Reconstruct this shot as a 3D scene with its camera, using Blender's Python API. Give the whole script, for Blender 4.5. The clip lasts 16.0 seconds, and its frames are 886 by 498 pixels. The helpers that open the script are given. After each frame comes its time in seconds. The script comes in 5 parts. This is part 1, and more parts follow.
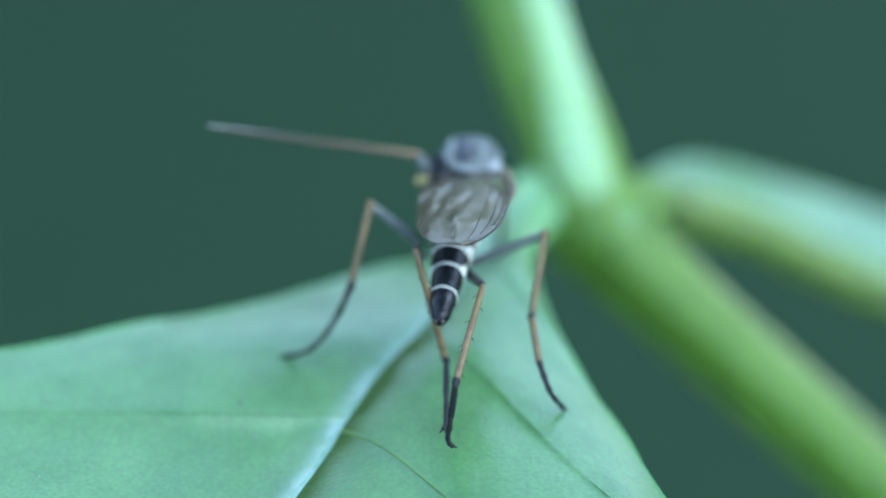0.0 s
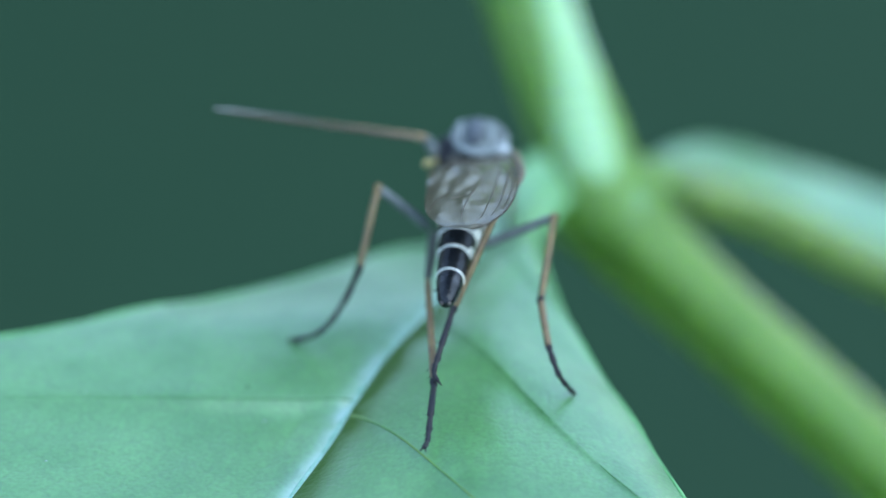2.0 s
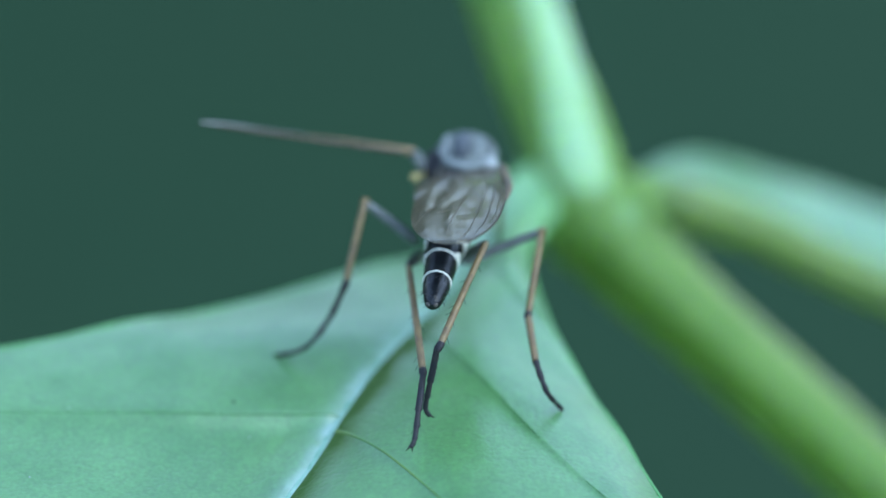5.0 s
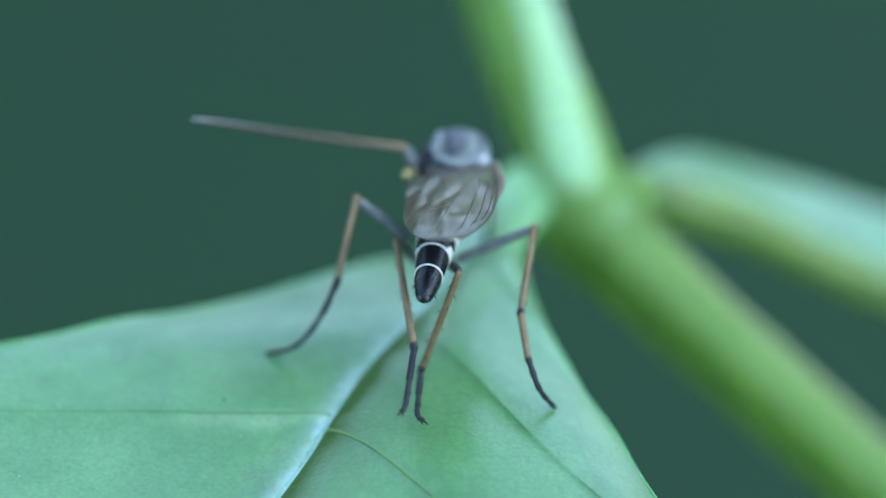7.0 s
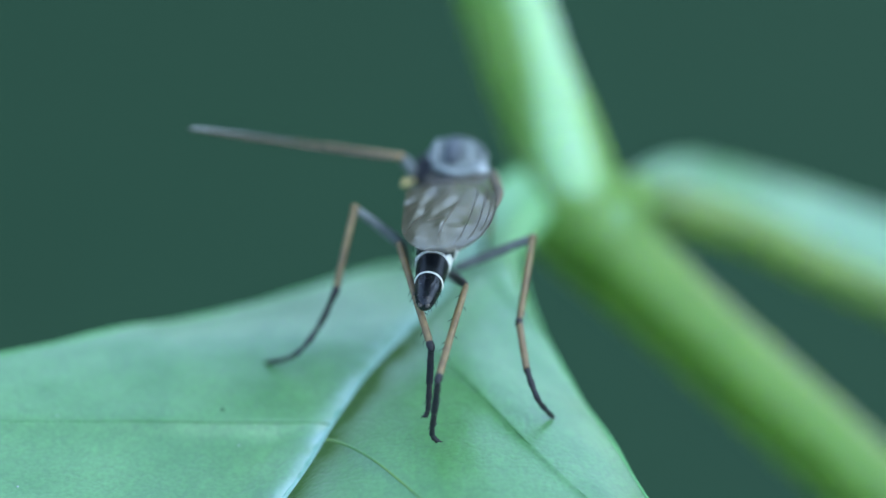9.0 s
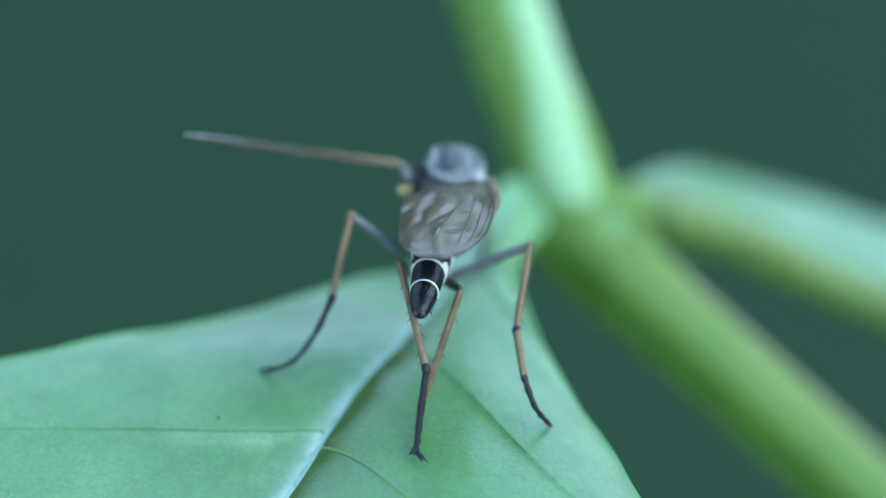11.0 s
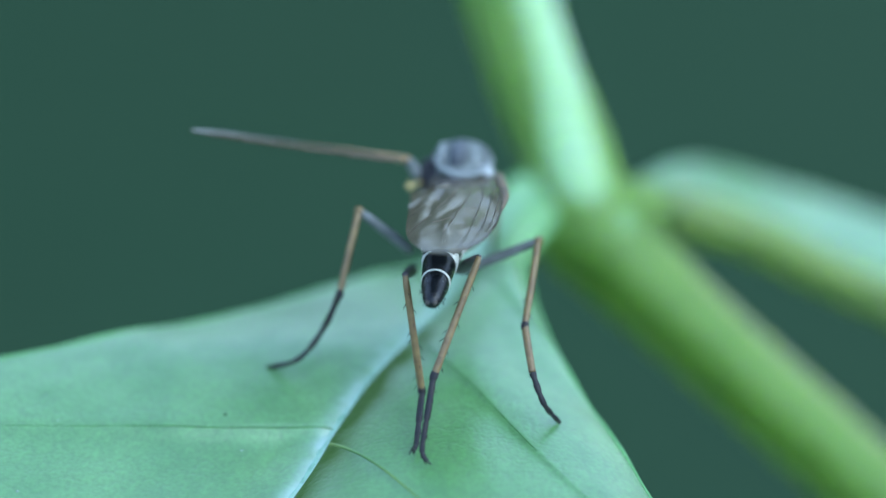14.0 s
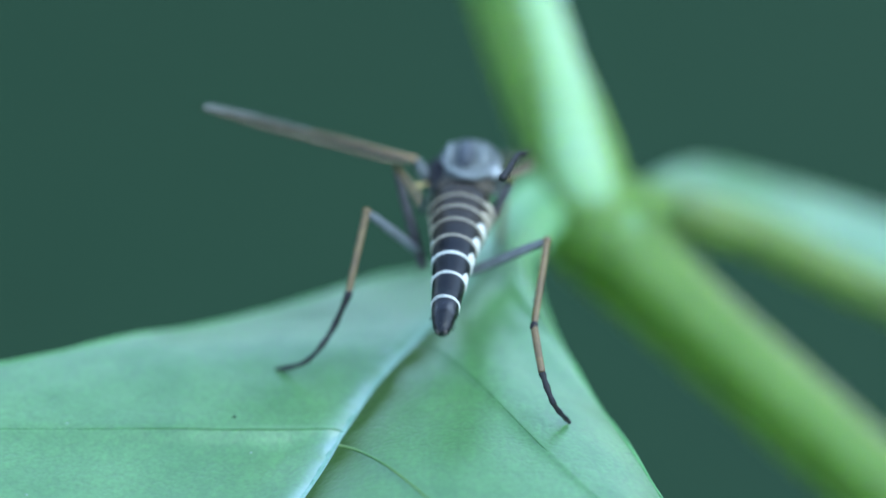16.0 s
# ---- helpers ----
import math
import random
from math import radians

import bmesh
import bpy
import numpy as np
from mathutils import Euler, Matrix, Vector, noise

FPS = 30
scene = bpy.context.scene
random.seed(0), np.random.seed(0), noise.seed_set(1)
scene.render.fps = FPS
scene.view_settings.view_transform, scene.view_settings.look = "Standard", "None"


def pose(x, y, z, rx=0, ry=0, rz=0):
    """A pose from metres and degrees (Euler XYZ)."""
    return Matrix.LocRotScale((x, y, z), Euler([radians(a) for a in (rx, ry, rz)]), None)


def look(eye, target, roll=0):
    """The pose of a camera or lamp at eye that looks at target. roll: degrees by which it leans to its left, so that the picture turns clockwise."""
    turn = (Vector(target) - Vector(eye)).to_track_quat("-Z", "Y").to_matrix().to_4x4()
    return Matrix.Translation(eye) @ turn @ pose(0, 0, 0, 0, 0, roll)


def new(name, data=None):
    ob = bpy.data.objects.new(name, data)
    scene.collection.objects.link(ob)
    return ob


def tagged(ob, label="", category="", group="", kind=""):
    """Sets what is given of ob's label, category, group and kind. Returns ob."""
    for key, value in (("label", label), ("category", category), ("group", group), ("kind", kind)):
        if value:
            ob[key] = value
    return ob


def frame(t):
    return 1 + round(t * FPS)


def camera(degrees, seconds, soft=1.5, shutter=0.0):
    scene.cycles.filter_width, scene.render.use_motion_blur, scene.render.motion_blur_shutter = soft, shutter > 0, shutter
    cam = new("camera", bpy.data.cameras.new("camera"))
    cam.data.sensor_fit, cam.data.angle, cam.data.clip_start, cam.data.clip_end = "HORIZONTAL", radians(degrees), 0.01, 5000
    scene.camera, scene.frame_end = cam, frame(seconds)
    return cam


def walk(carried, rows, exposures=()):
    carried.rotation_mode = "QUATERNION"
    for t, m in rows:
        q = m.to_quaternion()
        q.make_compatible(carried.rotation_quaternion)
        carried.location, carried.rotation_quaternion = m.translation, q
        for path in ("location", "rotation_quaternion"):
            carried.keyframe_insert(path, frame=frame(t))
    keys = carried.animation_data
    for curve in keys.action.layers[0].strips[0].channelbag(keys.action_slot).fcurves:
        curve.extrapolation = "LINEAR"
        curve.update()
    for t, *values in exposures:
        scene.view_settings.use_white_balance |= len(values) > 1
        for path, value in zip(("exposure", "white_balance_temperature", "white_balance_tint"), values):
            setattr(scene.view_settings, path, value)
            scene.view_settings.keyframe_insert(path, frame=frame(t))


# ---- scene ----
from functools import partial

MM = 0.001                       # the scene is built in millimetres
cam = camera(28.0, 16.0, soft=1.5, shutter=0.5)
cam.data.dof.use_dof = True
cam.data.dof.focus_distance = 0.0430
cam.data.dof.aperture_fstop = 23.5
walk(cam, [
    (0, pose(0.000000, -0.036043, 0.025237, 55.000, -0.000, 0.000)),
    (0.5, pose(0.000025, -0.035849, 0.025472, 54.404, 0.057, 0.141)),
    (1, pose(-0.000108, -0.035989, 0.025289, 54.536, 0.104, -0.034)),
    (1.5, pose(0.000076, -0.035806, 0.025204, 54.420, 0.162, 0.210)),
    (2, pose(-0.000163, -0.035854, 0.025081, 54.488, 0.067, 0.038)),
    (2.5, pose(-0.000306, -0.035852, 0.025143, 54.510, -0.016, -0.138)),
    (3, pose(0.000230, -0.035614, 0.025066, 54.570, 0.328, 0.350)),
    (3.5, pose(-0.000058, -0.035741, 0.025366, 54.529, 0.026, -0.008)),
    (4, pose(0.000146, -0.035550, 0.025057, 54.783, 0.101, 0.129)),
    (6.5, pose(-0.000174, -0.035509, 0.025139, 54.589, -0.389, -0.453)),
    (7, pose(0.000017, -0.035350, 0.024907, 54.678, -0.199, -0.326)),
    (7.5, pose(0.000079, -0.035360, 0.024985, 54.609, -0.114, -0.289)),
    (8, pose(-0.000063, -0.035349, 0.024785, 54.911, -0.278, -0.409)),
    (8.5, pose(0.000064, -0.035244, 0.024985, 54.755, -0.193, -0.296)),
    (9, pose(0.000045, -0.035098, 0.025279, 54.420, -0.193, -0.349)),
    (11.5, pose(0.000017, -0.034966, 0.024935, 54.971, -0.317, -0.445)),
    (12, pose(0.000059, -0.034897, 0.025153, 54.717, -0.259, -0.389)),
    (12.5, pose(-0.000255, -0.034917, 0.025057, 54.819, -0.550, -0.602)),
    (13, pose(-0.000083, -0.034869, 0.024975, 54.745, -0.344, -0.316)),
    (13.5, pose(-0.000230, -0.035029, 0.024916, 54.850, -0.355, -0.513)),
    (14, pose(0.000125, -0.034899, 0.024739, 54.926, -0.054, -0.131)),
    (14.5, pose(0.000043, -0.034785, 0.024857, 54.667, -0.065, -0.128)),
    (15, pose(-0.000034, -0.034864, 0.024672, 54.907, 0.058, -0.265)),
    (15.5, pose(0.000252, -0.034852, 0.024691, 54.897, 0.394, 0.002)),
    (16, pose(0.000006, -0.034911, 0.024531, 55.172, 0.307, -0.240)),
], exposures=[(0, 2.3), (1, 2.3), (1.5, 2.28), (2, 2.23), (2.5, 2.18), (3, 2.16), (4, 2.15), (7, 2.21), (9, 2.2), (12.5, 2.22), (14, 2.25), (16, 2.23)])

# ---- light: a bright overcast sky, its low rim screened by an added ring ----
world = bpy.data.worlds.new("overcast_sky")
scene.world = world
world.use_nodes = True
wn = world.node_tree
sky = wn.nodes.new("ShaderNodeTexSky")
sky.sky_type, sky.sun_disc = "NISHITA", False
sky.sun_elevation, sky.sun_rotation = radians(49), radians(110)
sky.dust_density, sky.ozone_density = 0.3, 0.3
wn.links.new(sky.outputs[0], wn.nodes["Background"].inputs[0])
wn.nodes["Background"].inputs[1].default_value = 0.15
sun = new("sun", bpy.data.lights.new("sun", "SUN"))
sun.data.energy, sun.data.angle, sun.data.color = 0.46, radians(54), (0.64, 0.89, 0.94)
sun.matrix_world = look((0.0, 0.0, 1.0), (-0.82, 0.3, 0.0))


# ---- materials ----
def material(name, base, rough=0.5, second=None, scale=900.0, grain=0.15, bump=0.3, coat=0.0, spec=0.5, through_light=0.0,
             fine=6.0, size=0.00003, stretch=(1, 1, 1)):
    """Two scales of mottling between two colours, with fine relief."""
    m = bpy.data.materials.new(name)
    m.use_nodes = True
    n, l = m.node_tree.nodes, m.node_tree.links
    p = n["Principled BSDF"]
    co = n.new("ShaderNodeTexCoord")
    mp = n.new("ShaderNodeMapping")
    mp.inputs["Scale"].default_value = stretch
    l.new(co.outputs["Object"], mp.inputs[0])
    a, b = n.new("ShaderNodeTexNoise"), n.new("ShaderNodeTexNoise")
    for t, s in ((a, scale), (b, scale * fine)):
        t.inputs["Scale"].default_value, t.inputs["Detail"].default_value = s, 4
        l.new(mp.outputs[0], t.inputs["Vector"])
    mix = n.new("ShaderNodeMix")
    mix.data_type = "RGBA"
    second = second or tuple(v * 0.7 for v in base)
    mix.inputs[6].default_value, mix.inputs[7].default_value = (*base, 1), (*second, 1)
    ramp = n.new("ShaderNodeMapRange")
    ramp.inputs[1].default_value, ramp.inputs[2].default_value = 0.35, 0.65
    l.new(a.outputs[0], ramp.inputs[0])
    l.new(ramp.outputs[0], mix.inputs[0])
    fineness = n.new("ShaderNodeMix")
    fineness.data_type, fineness.blend_type = "RGBA", "OVERLAY"
    fineness.inputs[0].default_value = grain
    l.new(mix.outputs[2], fineness.inputs[6])
    l.new(b.outputs[0], fineness.inputs[7])
    l.new(fineness.outputs[2], p.inputs["Base Color"])
    p.inputs["Roughness"].default_value = rough
    p.inputs["Coat Weight"].default_value, p.inputs["Coat Roughness"].default_value = coat, 0.32
    p.inputs["Specular IOR Level"].default_value = spec
    bp = n.new("ShaderNodeBump")
    bp.inputs["Strength"].default_value, bp.inputs["Distance"].default_value = bump, size
    l.new(b.outputs[0], bp.inputs["Height"])
    l.new(bp.outputs[0], p.inputs["Normal"])
    if through_light:
        out = n["Material Output"]
        tr, add = n.new("ShaderNodeBsdfTranslucent"), n.new("ShaderNodeMixShader")
        l.new(fineness.outputs[2], tr.inputs[0])
        add.inputs[0].default_value = through_light
        l.new(p.outputs[0], add.inputs[1])
        l.new(tr.outputs[0], add.inputs[2])
        l.new(add.outputs[0], out.inputs[0])
    return m


def membrane_material():
    m = material("wing_membrane", (0.125, 0.108, 0.066), 0.17, (0.075, 0.066, 0.04), 700, 0.2, 0.3, spec=0.5)
    n, l = m.node_tree.nodes, m.node_tree.links
    clear, mix = n.new("ShaderNodeBsdfTransparent"), n.new("ShaderNodeMixShader")
    clear.inputs[0].default_value = (0.95, 0.93, 0.88, 1)
    mix.inputs[0].default_value = 0.86
    l.new(clear.outputs[0], mix.inputs[1])
    l.new(n["Principled BSDF"].outputs[0], mix.inputs[2])
    l.new(mix.outputs[0], n["Material Output"].inputs[0])
    return m


LEAF = material("leaf_green", (0.096, 0.268, 0.072), 0.36, (0.056, 0.2, 0.044), 420, 0.4, 0.5, coat=1.0, spec=1.0, through_light=0.15, fine=22, size=0.00004)


def drifting(m, tint):
    """Paler tint towards one side of the meadow: its lit side put into the colour."""
    n, l = m.node_tree.nodes, m.node_tree.links
    old = n["Principled BSDF"].inputs["Base Color"].links[0].from_socket
    co, axes, over, mix = n.new("ShaderNodeTexCoord"), n.new("ShaderNodeSeparateXYZ"), n.new("ShaderNodeMapRange"), n.new("ShaderNodeMix")
    mix.data_type, mix.inputs[7].default_value = "RGBA", (*tint, 1)
    over.inputs[1].default_value, over.inputs[2].default_value = -0.15, 0.25
    l.new(co.outputs["Object"], axes.inputs[0])
    l.new(axes.outputs[0], over.inputs[0])
    l.new(over.outputs[0], mix.inputs[0])
    l.new(old, mix.inputs[6])
    l.new(mix.outputs[2], n["Principled BSDF"].inputs["Base Color"])


def painted_tone(m, tint, name="painted_tone"):
    """Own colour, shade and highlights painted along the midrib or a ridge, by the mesh's own attribute of that name.
    """
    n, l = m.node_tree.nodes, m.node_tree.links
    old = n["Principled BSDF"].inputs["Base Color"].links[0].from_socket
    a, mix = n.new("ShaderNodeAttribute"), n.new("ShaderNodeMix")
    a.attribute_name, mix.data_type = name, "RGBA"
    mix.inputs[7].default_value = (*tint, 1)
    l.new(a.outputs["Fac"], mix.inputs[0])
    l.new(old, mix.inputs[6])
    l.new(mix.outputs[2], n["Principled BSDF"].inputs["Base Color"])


def areoles(m, size, depth, shade):
    """The fine net of veinlets: shallow creases round small cells, a little darker in the crease."""
    n, l = m.node_tree.nodes, m.node_tree.links
    p = n["Principled BSDF"]
    co, net, crease, wobble, shift = n.new("ShaderNodeTexCoord"), n.new("ShaderNodeTexVoronoi"), n.new("ShaderNodeMapRange"), n.new("ShaderNodeTexNoise"), n.new("ShaderNodeMix")
    net.feature, net.inputs["Scale"].default_value = "DISTANCE_TO_EDGE", 1 / size
    wobble.inputs["Scale"].default_value, wobble.inputs["Detail"].default_value = 1.3 / size, 3
    shift.data_type, shift.inputs[0].default_value = "VECTOR", 0.00035
    l.new(co.outputs["Object"], wobble.inputs["Vector"])
    l.new(co.outputs["Object"], shift.inputs[4])
    l.new(wobble.outputs["Color"], shift.inputs[5])
    l.new(shift.outputs[1], net.inputs["Vector"])
    crease.inputs[1].default_value, crease.inputs[2].default_value = 0.0, 0.16
    l.new(net.outputs["Distance"], crease.inputs[0])
    bp = n.new("ShaderNodeBump")
    bp.inputs["Strength"].default_value, bp.inputs["Distance"].default_value = 1.0, depth
    l.new(crease.outputs[0], bp.inputs["Height"])
    l.new(p.inputs["Normal"].links[0].from_socket, bp.inputs["Normal"])
    l.new(bp.outputs[0], p.inputs["Normal"])
    old = p.inputs["Base Color"].links[0].from_socket
    mix, tone = n.new("ShaderNodeMix"), n.new("ShaderNodeMapRange")
    mix.data_type, mix.blend_type, mix.inputs[0].default_value = "RGBA", "MULTIPLY", 1.0
    tone.inputs[3].default_value, tone.inputs[4].default_value = shade, 1.0
    l.new(crease.outputs[0], tone.inputs[0])
    l.new(old, mix.inputs[6])
    l.new(tone.outputs[0], mix.inputs[7])
    l.new(mix.outputs[2], p.inputs["Base Color"])


areoles(LEAF, 0.00055, 0.000005, 0.91)
# olive tissue beside the midrib, with the fold's shade darkened into it
painted_tone(LEAF, (0.052, 0.112, 0.02))
# bluish highlight on the fold's lip, painted as a pale tint
painted_tone(LEAF, (0.32, 0.48, 0.43), "lip")
# paler leaf base, with its bright mint sheen painted in
painted_tone(LEAF, (0.22, 0.46, 0.2), "paler_base")
dulled = LEAF.node_tree.nodes.new("ShaderNodeMapRange")      # the shaded olive strip is matt, without sky sheen
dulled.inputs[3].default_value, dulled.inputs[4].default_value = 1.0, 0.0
spec_cut = LEAF.node_tree.nodes.new("ShaderNodeMapRange")
spec_cut.inputs[3].default_value, spec_cut.inputs[4].default_value = 1.0, 0.05
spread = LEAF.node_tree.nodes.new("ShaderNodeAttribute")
spread.attribute_name = "painted_tone"
for ease, socket in ((dulled, "Coat Weight"), (spec_cut, "Specular IOR Level")):
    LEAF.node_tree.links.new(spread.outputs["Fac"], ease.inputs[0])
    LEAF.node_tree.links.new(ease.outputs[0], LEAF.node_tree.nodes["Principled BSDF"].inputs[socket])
hairs = LEAF.node_tree.nodes["Principled BSDF"].inputs
hairs["Sheen Weight"].default_value, hairs["Sheen Roughness"].default_value, hairs["Sheen Tint"].default_value = 0.03, 0.35, (0.5, 0.75, 1.0, 1)
GROOVE = material("vein_dark_green", (0.04, 0.14, 0.035), 0.5, (0.06, 0.19, 0.052), 900, 0.3, 0.3, spec=0.3)
MARGIN = material("leaf_margin", (0.12, 0.33, 0.11), 0.4, (0.08, 0.26, 0.075), 900, 0.2, 0.3)
RIB = material("leaf_rib", (0.15, 0.24, 0.045), 0.45, (0.08, 0.2, 0.05), 500, 0.1, 0.3)
# the fold's pale bluish highlight is in the midrib's colour
MIDRIB = material("midrib_highlight", (0.24, 0.41, 0.33), 0.45, (0.12, 0.29, 0.19), 1800, 0.3, 0.6)
STEM = material("stem_green", (0.1, 0.18, 0.042), 0.5, (0.08, 0.155, 0.032), 300, 0.15, 0.3, spec=0.18, stretch=(1, 1, 0.2))
OLIVE = material("petiole_olive", (0.092, 0.14, 0.032), 0.55, (0.07, 0.115, 0.026), 300, 0.15, 0.3)
# lit face of the upper stem: its highlight is put into the ridge colour
painted_tone(STEM, (0.37, 0.58, 0.38), "ridge")
painted_tone(STEM, (0.14, 0.145, 0.085), "rib")
for soft_green in (STEM, OLIVE):      # juicy stalks scatter light inside
    juicy = soft_green.node_tree.nodes["Principled BSDF"].inputs
    juicy["Subsurface Weight"].default_value, juicy["Subsurface Scale"].default_value = 1.0, 0.010
    juicy["Subsurface Radius"].default_value = (0.8, 1.0, 0.4)
GROUND = material("meadow", (0.0175, 0.0415, 0.0218), 0.9, (0.02, 0.0425, 0.0225), 3, 0.1, 0.0, spec=0.0)
drifting(GROUND, (0.0222, 0.0462, 0.0246))
SCREEN_GREEN = material("unseen_screen_green", (0.02, 0.055, 0.03), 0.8, (0.01, 0.03, 0.016), 3, 0.5, 0.6, spec=0.1, size=0.05)
BLACK = material("black_cuticle", (0.006, 0.007, 0.009), 0.26, (0.01, 0.012, 0.013), 2200, 0.2, 0.7, spec=0.32)
painted_tone(BLACK, (0.03, 0.022, 0.013), "browning")
GLOSS = material("glossy_black", (0.003, 0.004, 0.006), 0.13, (0.006, 0.007, 0.01), 2600, 0.2, 0.9, spec=0.7)
METANOTUM = material("metanotum_tan", (0.15, 0.13, 0.1), 0.7, (0.06, 0.055, 0.045), 1500, 0.3, 0.5, spec=0.2)
DUSKY_TIP = material("tail_brown", (0.03, 0.024, 0.018), 0.4, (0.06, 0.045, 0.035), 4000, 0.4, 0.8)
TAN = material("tan_band", (0.46, 0.4, 0.29), 0.5, (0.36, 0.31, 0.22), 2500, 0.2, 0.2)
WHITE = material("white_band", (0.7, 0.69, 0.6), 0.5, (0.58, 0.57, 0.47), 2500, 0.2, 0.2)
GREY = material("grey_dusting", (0.145, 0.162, 0.15), 0.75, (0.06, 0.072, 0.068), 1300, 0.4, 0.6, spec=0.3)
PALE_GREY = material("pale_dusting", (0.42, 0.44, 0.43), 0.8, (0.3, 0.32, 0.31), 1800, 0.3, 0.5)
RIM = material("rim_dusting", (0.24, 0.26, 0.245), 0.8, (0.135, 0.155, 0.145), 1800, 0.3, 0.5)
STRIPE = material("stripe_grey", (0.05, 0.057, 0.062), 0.75, (0.1, 0.11, 0.118), 1500, 0.3, 0.4, spec=0.15)
DARK = material("dark_stripe", (0.014, 0.015, 0.017), 0.7, (0.03, 0.031, 0.033), 2000, 0.3, 0.4, spec=0.15)
FEMUR = material("femur_grey", (0.15, 0.165, 0.16), 0.55, (0.1, 0.11, 0.105), 2600, 0.3, 0.4)
# hind thighs darker than FEMUR: underside shade is in the colour
HIND = material("hind_femur_shaded", (0.08, 0.076, 0.076), 0.5, (0.05, 0.047, 0.045), 2600, 0.3, 0.4, spec=0.2)
TIBIA = material("tibia_brown", (0.185, 0.123, 0.048), 0.45, (0.13, 0.08, 0.036), 2600, 0.3, 0.3)
TARSUS = material("tarsus_black", (0.014, 0.015, 0.018), 0.45, (0.026, 0.023, 0.022), 3000, 0.3, 0.4, spec=0.2)
DUSKY = material("dusky_brown", (0.1, 0.095, 0.075), 0.5, (0.06, 0.055, 0.042), 2200, 0.3, 0.4)
YELLOW = material("halter_yellow", (0.55, 0.42, 0.18), 0.5, (0.45, 0.33, 0.13), 2500)
EYE = material("eye_red_black", (0.035, 0.018, 0.016), 0.25, (0.02, 0.012, 0.012), 4000)
VEIN = material("wing_vein", (0.07, 0.056, 0.04), 0.6, (0.045, 0.035, 0.024), 2500, spec=0.2)
FRINGE = material("fringe_grey", (0.34, 0.34, 0.34), 0.6, (0.2, 0.2, 0.19), 2500)
EDGE = material("wing_edge", (0.17, 0.11, 0.06), 0.5, (0.1, 0.07, 0.04), 2500)
COSTA = material("costal_edge", (0.34, 0.21, 0.1), 0.5, (0.2, 0.13, 0.06), 2500)
MEMBRANE = membrane_material()


# ---- builders ----
def mesh_of(name, verts, faces, mat):
    me = bpy.data.meshes.new(name)
    me.from_pydata([tuple(c * MM for c in v) for v in verts], [], faces)
    me.materials.append(mat)
    me.polygons.foreach_set("use_smooth", [True] * len(me.polygons))
    me.update()
    return me


def part(name, data, parent, label=""):
    """data: (verts in mm, faces, material). One mesh object under its thing or part."""
    ob = new(name, mesh_of(name, *data))
    ob.parent = parent
    return tagged(ob, label) if label else ob


def spline(points, u):
    """Catmull-Rom through points, u from 0 to the last index."""
    i = max(0, min(int(u), len(points) - 2))
    f = u - i
    p = [Vector(points[max(0, min(j, len(points) - 1))]) for j in (i - 1, i, i + 1, i + 2)]
    return 0.5 * (2 * p[1] + (p[2] - p[0]) * f + (2 * p[0] - 5 * p[1] + 4 * p[2] - p[3]) * f * f + (3 * p[1] - p[0] - 3 * p[2] + p[3]) * f ** 3)


def tube(points, radius, steps=24, sides=14, ridge=None, close=True):
    """A swept round body; radius(f) for f 0..1; ridge(angle, f) scales it."""
    n = len(points) - 1
    line = [spline(points, n * i / steps) for i in range(steps + 1)]
    verts, faces = [], []
    side = None
    for i, c in enumerate(line):
        d = (line[min(i + 1, steps)] - line[max(i - 1, 0)]).normalized()
        if side is None:
            side = d.cross(Vector((0.31, 0.2, 0.93))).normalized()
        side = (side - d * side.dot(d)).normalized()
        up = d.cross(side)
        for k in range(sides):
            a = 2 * math.pi * k / sides
            r = radius(i / steps) * (ridge(a, i / steps) if ridge else 1)
            verts.append(c + (side * math.cos(a) + up * math.sin(a)) * r)
    for i in range(steps):
        for k in range(sides):
            a, b = i * sides + k, i * sides + (k + 1) % sides
            faces.append((a, b, b + sides, a + sides))
    if close:
        faces.append(tuple(range(sides))[::-1])
        faces.append(tuple(range(steps * sides, (steps + 1) * sides)))
    return verts, faces


def joined(*pieces):
    verts, faces = [], []
    for v, f in pieces:
        k = len(verts)
        verts += list(v)
        faces += [tuple(i + k for i in face) for face in f]
    return verts, faces


def ball(centre, sx, sy, sz, frame3=None, rings=20, sides=28, wave=None):
    """An ellipsoid with half axes along the columns of frame3."""
    q = frame3 or Matrix.Identity(3)
    verts, faces = [], []
    for i in range(rings + 1):
        th = math.pi * i / rings
        for k in range(sides):
            ph = 2 * math.pi * k / sides
            w = wave(th, ph) if wave else 1
            verts.append(Vector(centre) + q @ Vector((sx * math.sin(th) * math.cos(ph) * w, sy * math.sin(th) * math.sin(ph) * w, sz * math.cos(th) * w)))
    for i in range(rings):
        for k in range(sides):
            a, b = i * sides + k, i * sides + (k + 1) % sides
            faces.append((a, a + sides, b + sides, b))
    return verts, faces


# ---- the setting: a meadow far below ----
def ground():
    me = bpy.data.meshes.new("ground")
    me.from_pydata([(-900, -900, -0.42), (900, -900, -0.42), (900, 900, -0.42), (-900, 900, -0.42)], [], [(0, 1, 2, 3)])
    me.materials.append(GROUND)
    tagged(new("ground", me), "dark green shaded meadow far below the plant", "ground", kind="structure")


ground()


